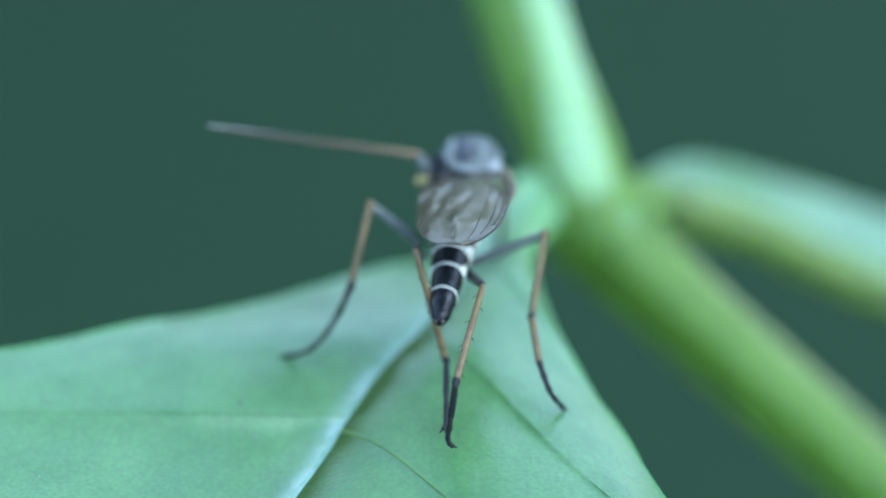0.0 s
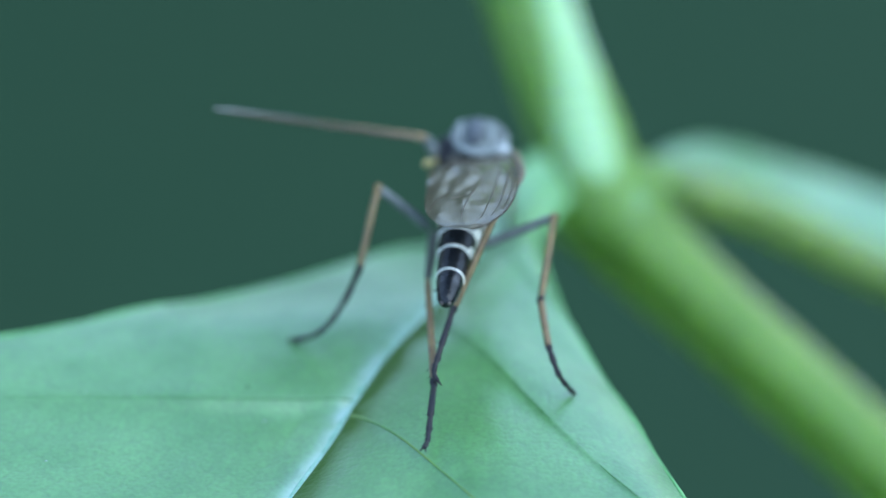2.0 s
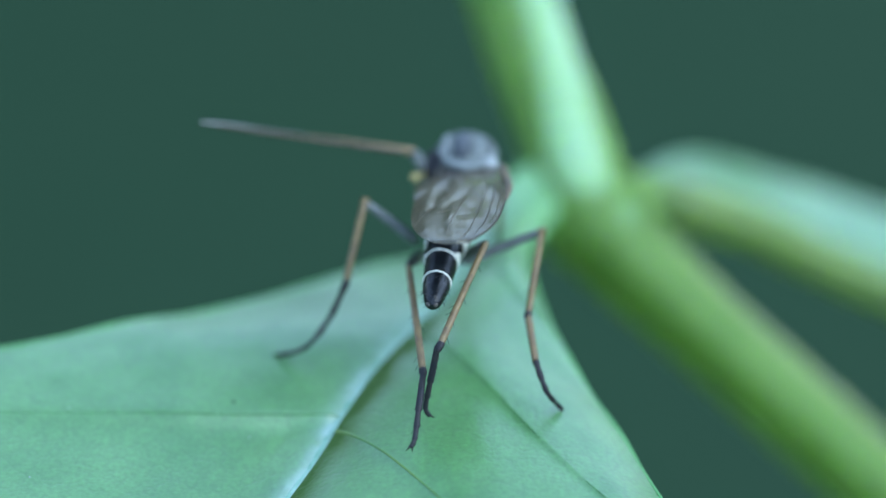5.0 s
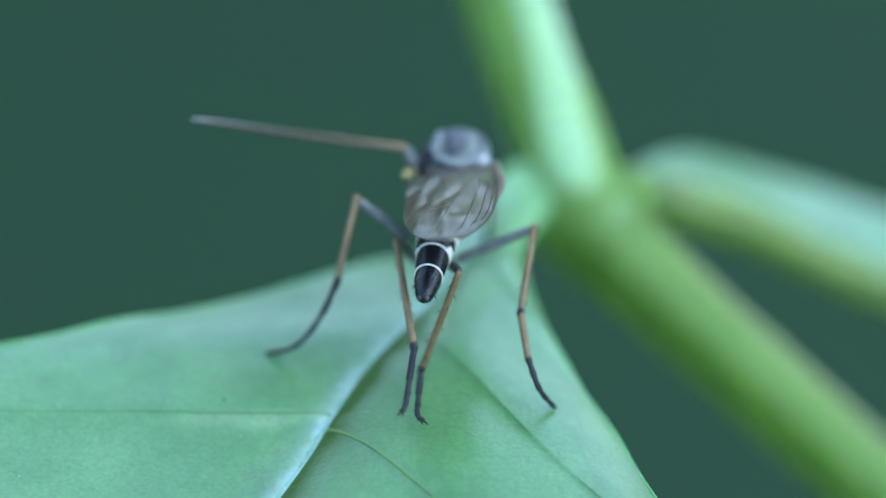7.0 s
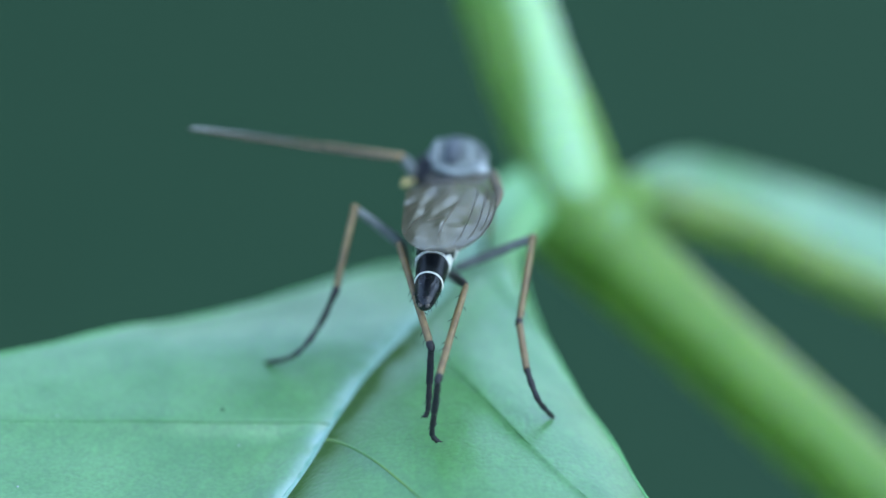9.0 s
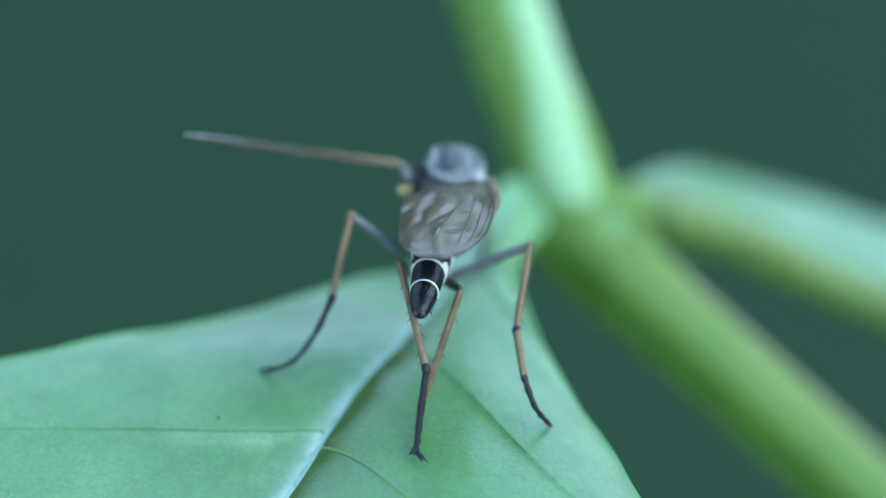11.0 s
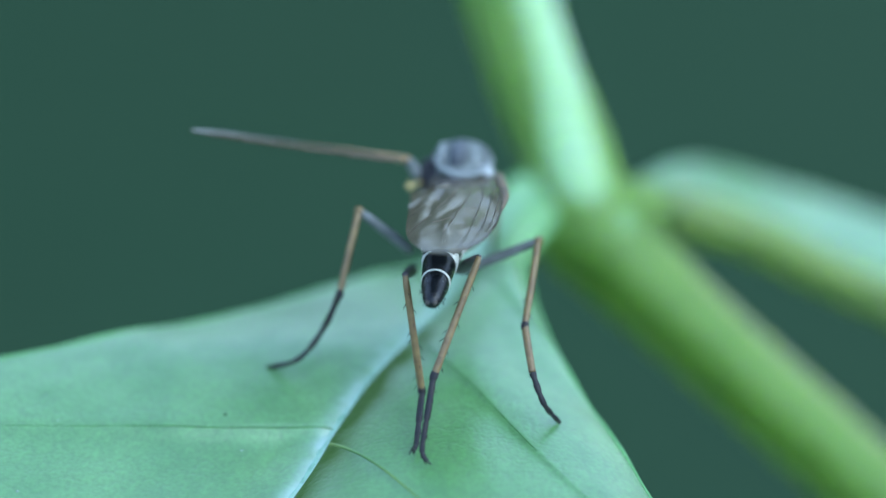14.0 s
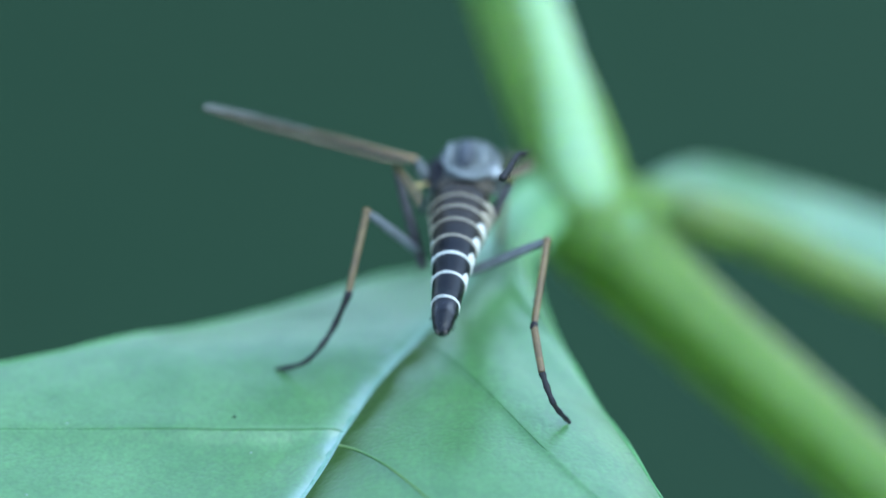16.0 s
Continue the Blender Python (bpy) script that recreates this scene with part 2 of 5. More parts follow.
def low_sky_screen():
    """Unseen dark ring beyond the meadow, added to keep low sky out of reflections."""
    rng = random.Random(4)
    n = 180
    tops = [1.0 + rng.uniform(-0.3, 0.3) + 0.3 * math.sin(i * 0.35) + 0.2 * math.sin(i * 0.13 + 1) for i in range(n)]
    verts, faces = [], []
    for i in range(n):
        a = 2 * math.pi * i / n
        for k in range(7):
            d = 6.0 + rng.uniform(-0.3, 0.3) + 0.12 * k
            verts.append((d * math.cos(a), d * math.sin(a), -0.45 + (tops[i] + 0.45) * k / 6))
    for i in range(n):
        for k in range(6):
            a, b = i * 7 + k, (i + 1) % n * 7 + k
            faces.append((a, b, b + 1, a + 1))
    me = bpy.data.meshes.new("backdrop")
    me.from_pydata(verts, [], faces)
    me.materials.append(SCREEN_GREEN)
    tagged(new("backdrop", me), "unseen dark green ring added round the meadow to hide low sky", "thicket", kind="structure")


low_sky_screen()

# ---- the plant ----
plant = tagged(new("plant"), "green herb stem with broad pointed leaves", "plant")

MID = [(3.719, 12.953, -6.167), (3.035, 12.123, -6.134), (2.146, 10.221, -5.888), (1.195, 7.242, -5.260), (0.256, 4.348, -4.685), (-0.562, 2.430, -4.320), (-1.590, 0.680, -4.360),
        (-2.400, -1.138, -4.460), (-3.620, -3.953, -4.680), (-8.000, -13.000, -4.650), (-15.000, -27.000, -5.250)]
LEFT = [(3.640, 13.294, -6.032), (2.591, 12.664, -5.895), (1.714, 11.008, -5.820), (0.134, 7.952, -5.654), (-1.997, 6.374, -5.200), (-5.661, 3.937, -4.750), (-9.892, 1.767, -4.100),
        (-16.330, -1.467, -3.900), (-20.000, -9.000, -4.050), (-21.000, -16.000, -4.250), (-15.200, -27.000, -5.250)]
RIGHT = [(4.426, 12.600, -6.483), (3.535, 10.547, -6.449), (2.700, 6.738, -5.262), (3.220, 2.164, -4.500), (4.740, -1.844, -4.750), (6.270, -6.367, -4.800), (6.890, -8.673, -4.850),
        (7.100, -12.300, -4.750), (6.000, -16.500, -4.850), (0.000, -22.000, -5.050), (-14.800, -27.000, -5.250)]
VEINS_LEFT, VEINS_RIGHT = (7.02, 8.5), (3.2, 5.08, 7.27, 8.6)


def slant(q, a, left):
    """How far a side vein has run towards the leaf's tip at a part a of the half's width."""
    if left:
        return 0.0
    return {5.08: 0.42 * min(1, a / 0.5), 7.27: -0.04 * min(1, a / 0.1)}.get(q, 0.0)


def blade_point(s, v, lift=0.0):
    """v from -1 (one margin) over 0 (midrib) to 1 (the other margin)."""
    m = spline(MID, s)
    e = spline(LEFT if v < 0 else RIGHT, s)
    a = abs(v)
    p = m.lerp(e, a)
    arch = math.sin(math.pi * min(1, a ** 0.75))
    size = min(1.0, (e - m).length / 5)
    away = a * (e - m).length
    p.z += size * arch * 0.06
    lip = 0.13 + (0.05 * noise.noise(Vector((s * 3.1, 0.4, 0.0))) + 0.06 * noise.noise(Vector((s * 9, 2.4, 0.0)))) * math.exp(-(away / 0.35) ** 2)
    p.z += size * (lip * (1 - math.exp(-(away / 0.26) ** 2)) - 0.1 * (1 - math.exp(-away / 1.5)) if v < 0 else 0.75 * (1 - math.exp(-away / 1.2))) * (1 - a * a)
    for q in VEINS_LEFT if v < 0 else VEINS_RIGHT:
        d = s - q - slant(q, a, v < 0)
        if v < 0:
            dip = (0.015 * math.exp(-(d / 0.03) ** 2) + (0.46 * (1 - math.exp(-d / 0.13)) * math.exp(-d / 0.7) if d > 0 else 0.0)) * (1 - 0.75 * min(1, a * 1.6))
        else:
            dip = (0.14 * (1 - math.exp(-d / 0.1)) * math.exp(-d / 0.5) if d > 0 else 0.0) * (1 - a * 0.5)
        p.z -= size * dip * min(1, a * 12)
    p.z += (0.06 if v < 0 else 0.12) * size * noise.noise(Vector((p.x * 0.45, p.y * 0.45, 3.1))) * min(1, a * 4)
    p.z += 0.022 * size * noise.noise(Vector((p.x * 1.5, p.y * 1.5, 7.7))) * min(1, a * 4)
    p.z += lift
    return p


def leaf_blade(ns=240, nv=110):
    verts, faces = [], []
    for layer, lift in ((0, 0.0), (1, -0.16)):
        for i in range(ns + 1):
            for k in range(nv + 1):
                w = -1 + 2 * k / nv
                v = math.copysign(abs(w) ** 1.7, w)
                edge = 1 - abs(v) ** 14
                verts.append(blade_point(10 * i / ns, v, lift * edge))
    n1 = (ns + 1) * (nv + 1)
    for i in range(ns):
        for k in range(nv):
            a = i * (nv + 1) + k
            faces.append((a, a + nv + 1, a + nv + 2, a + 1))
            b = a + n1
            faces.append((b, b + 1, b + nv + 2, b + nv + 1))
    return verts, faces


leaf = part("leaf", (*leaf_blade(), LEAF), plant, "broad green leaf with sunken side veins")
# mask of the olive strip, whose tint holds the fold's shade
tone = leaf.data.attributes.new("painted_tone", "FLOAT", "POINT")
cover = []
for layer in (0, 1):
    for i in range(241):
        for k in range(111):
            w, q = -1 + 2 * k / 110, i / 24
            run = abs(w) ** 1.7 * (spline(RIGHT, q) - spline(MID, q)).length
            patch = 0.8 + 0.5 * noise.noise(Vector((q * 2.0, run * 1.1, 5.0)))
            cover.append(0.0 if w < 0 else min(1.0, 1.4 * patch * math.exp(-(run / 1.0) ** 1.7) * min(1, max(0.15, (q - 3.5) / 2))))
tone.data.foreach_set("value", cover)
# painted highlight that fades away from the lip, uneven along it
lip_highlight = leaf.data.attributes.new("lip", "FLOAT", "POINT")
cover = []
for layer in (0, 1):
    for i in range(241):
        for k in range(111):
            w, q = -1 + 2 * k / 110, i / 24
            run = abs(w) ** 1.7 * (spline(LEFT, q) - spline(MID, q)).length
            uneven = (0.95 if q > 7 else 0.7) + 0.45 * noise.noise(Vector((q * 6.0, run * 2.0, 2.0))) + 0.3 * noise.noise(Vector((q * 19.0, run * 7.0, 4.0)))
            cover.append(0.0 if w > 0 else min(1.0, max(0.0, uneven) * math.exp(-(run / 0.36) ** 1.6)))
lip_highlight.data.foreach_set("value", cover)
paler = leaf.data.attributes.new("paler_base", "FLOAT", "POINT")
paler.data.foreach_set("value", [0.7 * min(1.0, max(0.0, (2.7 - i / 24) / 1.4)) for layer in (0, 1) for i in range(241) for k in range(111)])


def midrib_strip(steps=400, across=9):
    """A low welt along the lip of the fold, uneven in width, painted pale as its highlight."""
    verts, faces = [], []
    for i in range(steps + 1):
        q = 9.9 * i / steps
        wide = (spline(LEFT, q) - spline(MID, q)).length
        w = (0.12 + 0.05 * noise.noise(Vector((q * 2.7, 1.0, 0.5))) + 0.05 * noise.noise(Vector((q * 11, 2.0, 0.5)))) * min(1, 0.3 + q / 6) * (1 - 0.6 * max(0, q - 8) / 2)
        for k in range(across + 1):
            f = k / across
            rise = (0.035 + 0.012 * noise.noise(Vector((q * 14, f * 3, 8.0)))) * math.sin(math.pi * f) ** 0.7 - 0.012
            verts.append(blade_point(q, -min(0.8, (0.01 + w * f) / max(wide, 0.05)), rise))
    for i in range(steps):
        for k in range(across):
            j = i * (across + 1) + k
            faces.append((j, j + 1, j + across + 2, j + across + 1))
    return verts, faces


part("midrib", (*midrib_strip(), MIDRIB), leaf, "midrib along the fold with a painted pale bluish highlight")
for side, at in ((-1, VEINS_LEFT), (1, VEINS_RIGHT)):
    for q in at:
        part("side_vein", (*tube([blade_point(q + slant(q, a, side < 0), side * a, 0.0 if q == 7.27 else -0.006) for a in (0.006, 0.02, 0.045, 0.08, 0.12, 0.16, 0.22, 0.3, 0.45, 0.6, 0.75, 0.9)], lambda f: (0.04 if q == 7.27 else 0.016) * (1 - f) ** (1 if q == 7.27 else 2) + 0.007, 90, 8), RIB if q == 7.27 else GROOVE), leaf)


for side in (-1, 1):
    part("leaf_margin", (*tube([blade_point(0.6 + 0.12 * q, side * 0.998, -0.01) for q in range(76)], lambda f: 0.05 + 0.012 * math.sin(f * 90), 300, 8), MARGIN), leaf, "thin pale leaf margin")


def square_stem(a, f):
    return 1 + 0.07 * math.cos(4 * a + 0.6)


RIDGE = [(1.511, 22.303, 1.153), (2.699, 19.070, -1.580), (3.670, 16.241, -3.738), (4.243, 13.892, -5.399), (4.622, 12.773, -6.336), (4.913, 12.440, -6.961), (5.399, 12.224, -7.501)]
LOWER = [(4.690, 12.397, -7.533), (7.675, 11.843, -10.399), (11.780, 10.815, -14.044), (16.802, 9.127, -18.237), (22.410, 7.223, -22.727)]
STALK = [(5.156, 12.897, -7.195), (7.561, 13.934, -7.974), (10.529, 14.923, -9.574), (14.055, 15.493, -11.773), (19.972, 15.274, -14.720)]


def fused(name, pieces, grain, mat, parent, label, easing=10):
    """Pieces grown together into one smooth skin."""
    raw = new("raw", mesh_of("raw", *joined(*pieces), mat))
    grow = raw.modifiers.new("grow", "REMESH")
    grow.mode, grow.voxel_size, grow.use_smooth_shade = "VOXEL", grain * MM, True
    ease = raw.modifiers.new("ease", "SMOOTH")
    ease.factor, ease.iterations = 0.5, easing
    me = bpy.data.meshes.new_from_object(raw.evaluated_get(bpy.context.evaluated_depsgraph_get()))
    bpy.data.objects.remove(raw)
    me.name = name
    ob = new(name, me)
    ob.parent = parent
    return tagged(ob, label)


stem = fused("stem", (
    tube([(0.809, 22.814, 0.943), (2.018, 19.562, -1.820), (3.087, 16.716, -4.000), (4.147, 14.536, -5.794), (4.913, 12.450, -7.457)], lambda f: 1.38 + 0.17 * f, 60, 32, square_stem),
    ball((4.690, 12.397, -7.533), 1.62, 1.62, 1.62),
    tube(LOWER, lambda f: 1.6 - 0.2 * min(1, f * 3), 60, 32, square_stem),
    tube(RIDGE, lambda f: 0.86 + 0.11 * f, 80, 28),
    tube(STALK[:3], lambda f: 1.08 - 0.43 * f, 30, 24)), 0.13, STEM, plant, "thick four-angled green stem with a pale ridge, its highlight painted in", 14)
# mask of the painted ridge highlight, fading out below the node
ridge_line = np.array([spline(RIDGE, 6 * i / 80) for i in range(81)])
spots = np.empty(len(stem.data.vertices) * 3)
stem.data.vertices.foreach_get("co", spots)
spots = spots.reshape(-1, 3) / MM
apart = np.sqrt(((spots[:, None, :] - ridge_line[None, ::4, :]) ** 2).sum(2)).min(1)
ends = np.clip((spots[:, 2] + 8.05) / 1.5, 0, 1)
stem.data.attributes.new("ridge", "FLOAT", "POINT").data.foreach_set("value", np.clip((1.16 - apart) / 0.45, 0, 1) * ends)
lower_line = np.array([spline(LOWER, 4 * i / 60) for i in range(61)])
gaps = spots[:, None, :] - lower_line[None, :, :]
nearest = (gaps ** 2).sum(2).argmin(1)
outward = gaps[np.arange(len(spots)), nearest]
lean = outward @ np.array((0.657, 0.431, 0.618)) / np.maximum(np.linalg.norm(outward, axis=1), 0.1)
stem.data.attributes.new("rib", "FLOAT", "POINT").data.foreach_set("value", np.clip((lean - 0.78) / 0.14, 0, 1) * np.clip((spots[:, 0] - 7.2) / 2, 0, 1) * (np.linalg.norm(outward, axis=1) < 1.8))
part("petiole", (*tube(STALK, lambda f: 0.86 - 0.05 * f, 40, 20), OLIVE), plant, "dull olive leaf stalk")


def far_blade(ns=60, nv=20):
    a = [(6.202, 14.125, -7.325), (7.751, 16.047, -7.592), (9.442, 17.970, -8.612), (11.935, 19.854, -10.439), (15.275, 20.767, -12.149), (22.262, 20.106, -14.599)]
    b = [(6.275, 13.487, -7.859), (7.642, 14.241, -8.664), (9.972, 14.900, -9.985), (12.372, 15.383, -11.368), (15.445, 15.560, -12.999), (21.864, 14.891, -15.464)]
    verts, faces = [], []
    for lift in (0, 0.15):
        for i in range(ns + 1):
            p, q = spline(a, 5 * i / ns), spline(b, 5 * i / ns)
            for k in range(nv + 1):
                f = k / nv
                out = math.sin(math.pi * f ** 0.6) * 0.4 - lift
                verts.append(p.lerp(q, f) + Vector((0, -0.7, 0.7)) * out)
    n1 = (ns + 1) * (nv + 1)
    for i in range(ns):
        for k in range(nv):
            j = i * (nv + 1) + k
            faces.append((j, j + nv + 1, j + nv + 2, j + 1))
            faces.append((j + n1, j + n1 + 1, j + n1 + nv + 2, j + n1 + nv + 1))
    return verts, faces


part("leaf", (*far_blade(), LEAF), plant, "second green leaf with a curled margin")


def dirt_speck(at, size, seed, mat, tone):
    rng = random.Random(seed)
    bumps = [rng.uniform(0.7, 1.2) for _ in range(12)]
    ob = new("dirt_speck", mesh_of("dirt_speck", *ball((0, 0, 0), size, size * 0.8, size * 0.6, None, 8, 12, lambda th, ph: bumps[int(ph / 0.53) % 12]), mat))
    ob.location = blade_point(*at, size * 0.2) * MM
    tagged(ob, "tiny " + tone + " grain of dirt lying on the leaf", "dirt")


dirt_speck((6.867, -0.221), 0.045, 1, DARK, "dark")
dirt_speck((7.247, -0.1441), 0.024, 2, PALE_GREY, "pale")
dirt_speck((7.527, -0.45), 0.026, 5, PALE_GREY, "pale")
dirt_speck((6.977, -0.5018), 0.03, 7, PALE_GREY, "pale")

# ---- the fly ----
BASE = Vector((0.6, 2.4, -4.1))
fly = tagged(new("fly"), "slender grey fly with white-banded black abdomen on a leaf", "fly")
fly.location = BASE * MM


def frame_of(a, b, ref=(1, 0, 0)):
    """A turn whose z points from a to b and whose x lies near ref."""
    z = (Vector(b) - Vector(a)).normalized()
    x = Vector(ref)
    x = (x - z * x.dot(z)).normalized()
    return Matrix((x, z.cross(x), z)).transposed()


def aim(ax, ay, az, bx, by, bz, ref=(1, 0, 0)):
    """The pose, in the fly's space, of a part that starts at a and points to b."""
    a = Vector((ax, ay, az))
    return Matrix.Translation((a - BASE) * MM) @ frame_of(a, (bx, by, bz), ref).to_4x4()


def placed(ob, m):
    ob.matrix_basis = m
    return ob


def rel(p):
    return Vector(p) - BASE


AXIS = frame_of((0.543, 3.615, -0.765), (0.890, 6.748, -0.823))
part("thorax", (*ball(rel((0.768, 4.958, -0.415)), 0.83, 0.54, 0.74, AXIS, 24, 32), GREY), fly, "domed grey-dusted thorax")
part("thorax_stripe", (*ball(rel((0.670, 4.724, -0.053)), 0.25, 0.32, 0.6, AXIS, 12, 16), STRIPE), fly, "dark stripe along the thorax")
part("margin", (*tube([rel((0.030, 4.731, -0.130)), rel((0.182, 4.277, -0.168)), rel((0.497, 3.962, -0.182)), rel((0.872, 3.894, -0.192)), rel((1.252, 4.090, -0.174)), rel((1.555, 4.705, -0.167))], lambda f: 0.04 + 0.055 * math.sin(math.pi * f), 30, 10), RIM), fly, "pale dusted rear margin of the thorax")
for aside in (-0.46, 0.44):
    part("thorax_stripe", (*ball(rel((0.67, 4.8, -0.1)) + AXIS @ Vector((aside, 0.07, 0.1)), 0.12, 0.26, 0.5, AXIS, 12, 16), RIM), fly, "pale dusted stripe along the thorax")
part("shoulder", (*ball(rel((1.36, 4.28, -0.3)), 0.2, 0.16, 0.24, AXIS, 12, 16), PALE_GREY), fly, "pale dusted wing shoulder")
part("scutellum", (*ball(rel((0.666, 4.199, -0.279)), 0.62, 0.22, 0.22, AXIS, 14, 20), GREY), fly)
part("metanotum", (*ball(rel((0.62, 4.3, -0.72)), 0.8, 0.42, 0.42, AXIS, 14, 20), METANOTUM), fly, "tan-grey dusted rear of the thorax")
part("pleura", (*ball(rel((0.123, 4.831, -0.771)), 0.58, 0.5, 0.7, AXIS, 14, 20), DARK), fly, "dark underside of the thorax")
part("head", (*ball(rel((0.926, 6.626, -1.346)), 0.55, 0.5, 0.45, AXIS, 16, 22), EYE), fly, "dark rounded head")


def leg_segment(length, r0, r1, bow=0.0, steps=18, belly=0.0):
    return tube([(0, bow * math.sin(math.pi * f), length * f) for f in (0, 0.25, 0.5, 0.75, 1)],
                lambda f: (r0 + (r1 - r0) * f) * (1 + belly * math.sin(math.pi * f)) * (0.75 + 0.25 * min(1, 12 * f, 12 * (1 - f))), steps, 10)


def tarsus_mesh(length, r, bend=0.0):
    """Five beads that taper to two claws."""
    cuts = (0, 0.42, 0.62, 0.77, 0.88, 1.0)

    def radius(f):
        i = max(j for j in range(5) if cuts[j] <= f + 1e-6)
        w = (f - cuts[i]) / (cuts[i + 1] - cuts[i])
        return r * (1 - 0.35 * f) * (0.78 + 0.3 * w)
    main = tube([(0, 0, 0), (0, 0.03, length * 0.3), (0, 0.02, length * 0.58), (bend * 0.08, 0, length * 0.84), (bend, 0, length * 0.94)], radius, 40, 10)
    claws = [tube([(bend * 0.7, 0, length * 0.91), (bend * 1.2 + x * 0.7, -0.03, length * 0.96), (bend * 1.5 + x, -0.07, length * 0.975)], lambda f: r * 0.4 * (1 - 0.8 * f), 6, 6) for x in (-0.07, 0.07)]
    return joined(main, *claws)


def spines(length, count, reach, seed):
    rng = random.Random(seed)
    made = []
    for i in range(count):
        z = length * (0.12 + 0.85 * (i + rng.random() * 0.5) / count)
        a = rng.choice((0.2, 0.0, math.pi, math.pi - 0.3, 1.5)) + rng.uniform(-0.3, 0.3)
        d = Vector((math.cos(a), math.sin(a), 0))
        p = Vector((0, 0, z))
        made.append(tube([p + d * 0.06, p + d * (0.06 + reach * 0.5) + Vector((0, 0, 0.05)), p + d * (0.06 + reach) + Vector((0, 0, 0.14))], lambda f: 0.016 * (1 - 0.8 * f), 4, 5))
    return joined(*made)


def hind_leg(bend, seed):
    femur = part("hind_femur", (*leg_segment(2.75, 0.13, 0.085, 0.0, belly=0.25), HIND), fly)
    tibia = part("hind_tibia", (*leg_segment(3.1, 0.086, 0.095, 0.05), TIBIA), fly, "orange-brown bristled hind shin")
    part("bristles", (*spines(3.1, 11, 0.12, seed), TARSUS), tibia)
    part("joint", (*ball((0, 0, 3.04), 0.105, 0.105, 0.2, None, 10, 12), TARSUS), tibia)
    tarsus = part("hind_tarsus", (*tarsus_mesh(2.1, 0.098, bend), TARSUS), fly, "black hind foot")
    part("bristles", (*spines(1.7, 7, 0.04, seed + 5), TARSUS), tarsus)
    return femur, tibia, tarsus


hind_femur_left, hind_tibia_left, hind_tarsus_left = hind_leg(-0.07, 3)
hind_femur_right, hind_tibia_right, hind_tarsus_right = hind_leg(0.15, 8)


def standing_leg(kind, hip, knee, ankle, bend, foot, brown=False):
    length = (Vector(knee) - Vector(hip)).length
    femur = part(kind + "_femur", (*leg_segment(length, 0.125, 0.1, belly=0.2), FEMUR), fly)
    placed(femur, aim(*hip, *knee))
    length = (Vector(ankle) - Vector(knee)).length
    tibia = part(kind + "_tibia", (*leg_segment(length, 0.095, 0.09, 0.04), TIBIA), fly)
    placed(tibia, aim(*knee, *ankle))
    part("bristles", (*spines(length, 6, 0.1, 11), TARSUS), tibia)
    part("joint", (*ball((0, 0, length), 0.105, 0.105, 0.16, None, 10, 12), TARSUS), tibia)
    part("knee", (*ball(rel(knee), 0.12, 0.12, 0.12, None, 10, 12), TIBIA), fly)
    pts = [rel(p) for p in ((ankle, *bend, foot) if not brown else (*bend, foot))]
    if brown:
        a, b = rel(ankle), rel(bend[0])
        part("basitarsus", (*tube([a, a.lerp(b, 0.5) + Vector((-0.005, 0, 0)), b], lambda f: 0.098 - 0.008 * f, 12, 10), TIBIA), fly, "brown first foot joint")
    part(kind + "_tarsus", (*tube(pts, lambda f: 0.095 * (1 - 0.35 * f) * (0.9 + 0.12 * math.sin(f * 31)), 40, 10), TARSUS), fly)


standing_leg("mid", (-0.585, 2.699, -1.725), (-1.908, 2.718, -0.477), (-2.380, 1.263, -2.032), ((-2.842, 1.007, -3.000), (-3.475, 0.701, -3.700)), (-4.295, 0.997, -4.200))
standing_leg("mid", (0.686, 2.145, -1.993), (2.645, 2.030, -0.937), (2.257, 0.002, -2.090), ((2.415, -1.073, -2.700), (2.692, -1.607, -3.250)), (3.116, -1.36, -4.05), True)
standing_leg("front", (1.388, 5.546, -1.842), (1.763, 6.373, -2.056), (1.628, 6.3, -3.9), ((1.64, 6.45, -4.4),), (1.63, 6.5, -4.68))
standing_leg("front", (0.331, 5.592, -1.778), (0.256, 6.373, -2.056), (0.3, 6.4, -4.0), ((0.3, 6.7, -4.75),), (0.27, 7.28, -5.37))

# abdomen: a tapered row of rings, its z axis towards the tip
LENGTH = 5.307
CUTS = (0.17, 0.248, 0.338, 0.45, 0.565, 0.69, 0.833)


def girth(f):
    return 1.1 * (1 - 0.79 * max(f, 0.0) ** 0.56) * min(1, 0.55 + 0.45 * f / 0.13) * (1 - 0.4 * min(1, max(0, (f - 0.85) / 0.15)) ** 1.4) * math.sqrt(max(0.0, 1 - max(0, (f - 0.94) / 0.065) ** 2)) + 0.02


def abdomen_shell(steps=120, sides=36):
    def radius(f):
        i = sum(f >= c for c in CUTS)
        a, b = (0.0, *CUTS, 1.0)[i:i + 2]
        return girth(f) * (1.0 + 0.04 * (f - a) / (b - a))
    return tube([(0, 0.18 * math.sin(math.pi * f), LENGTH * f) for f in (0, 0.2, 0.4, 0.6, 0.8, 1.0)], radius, steps, sides)


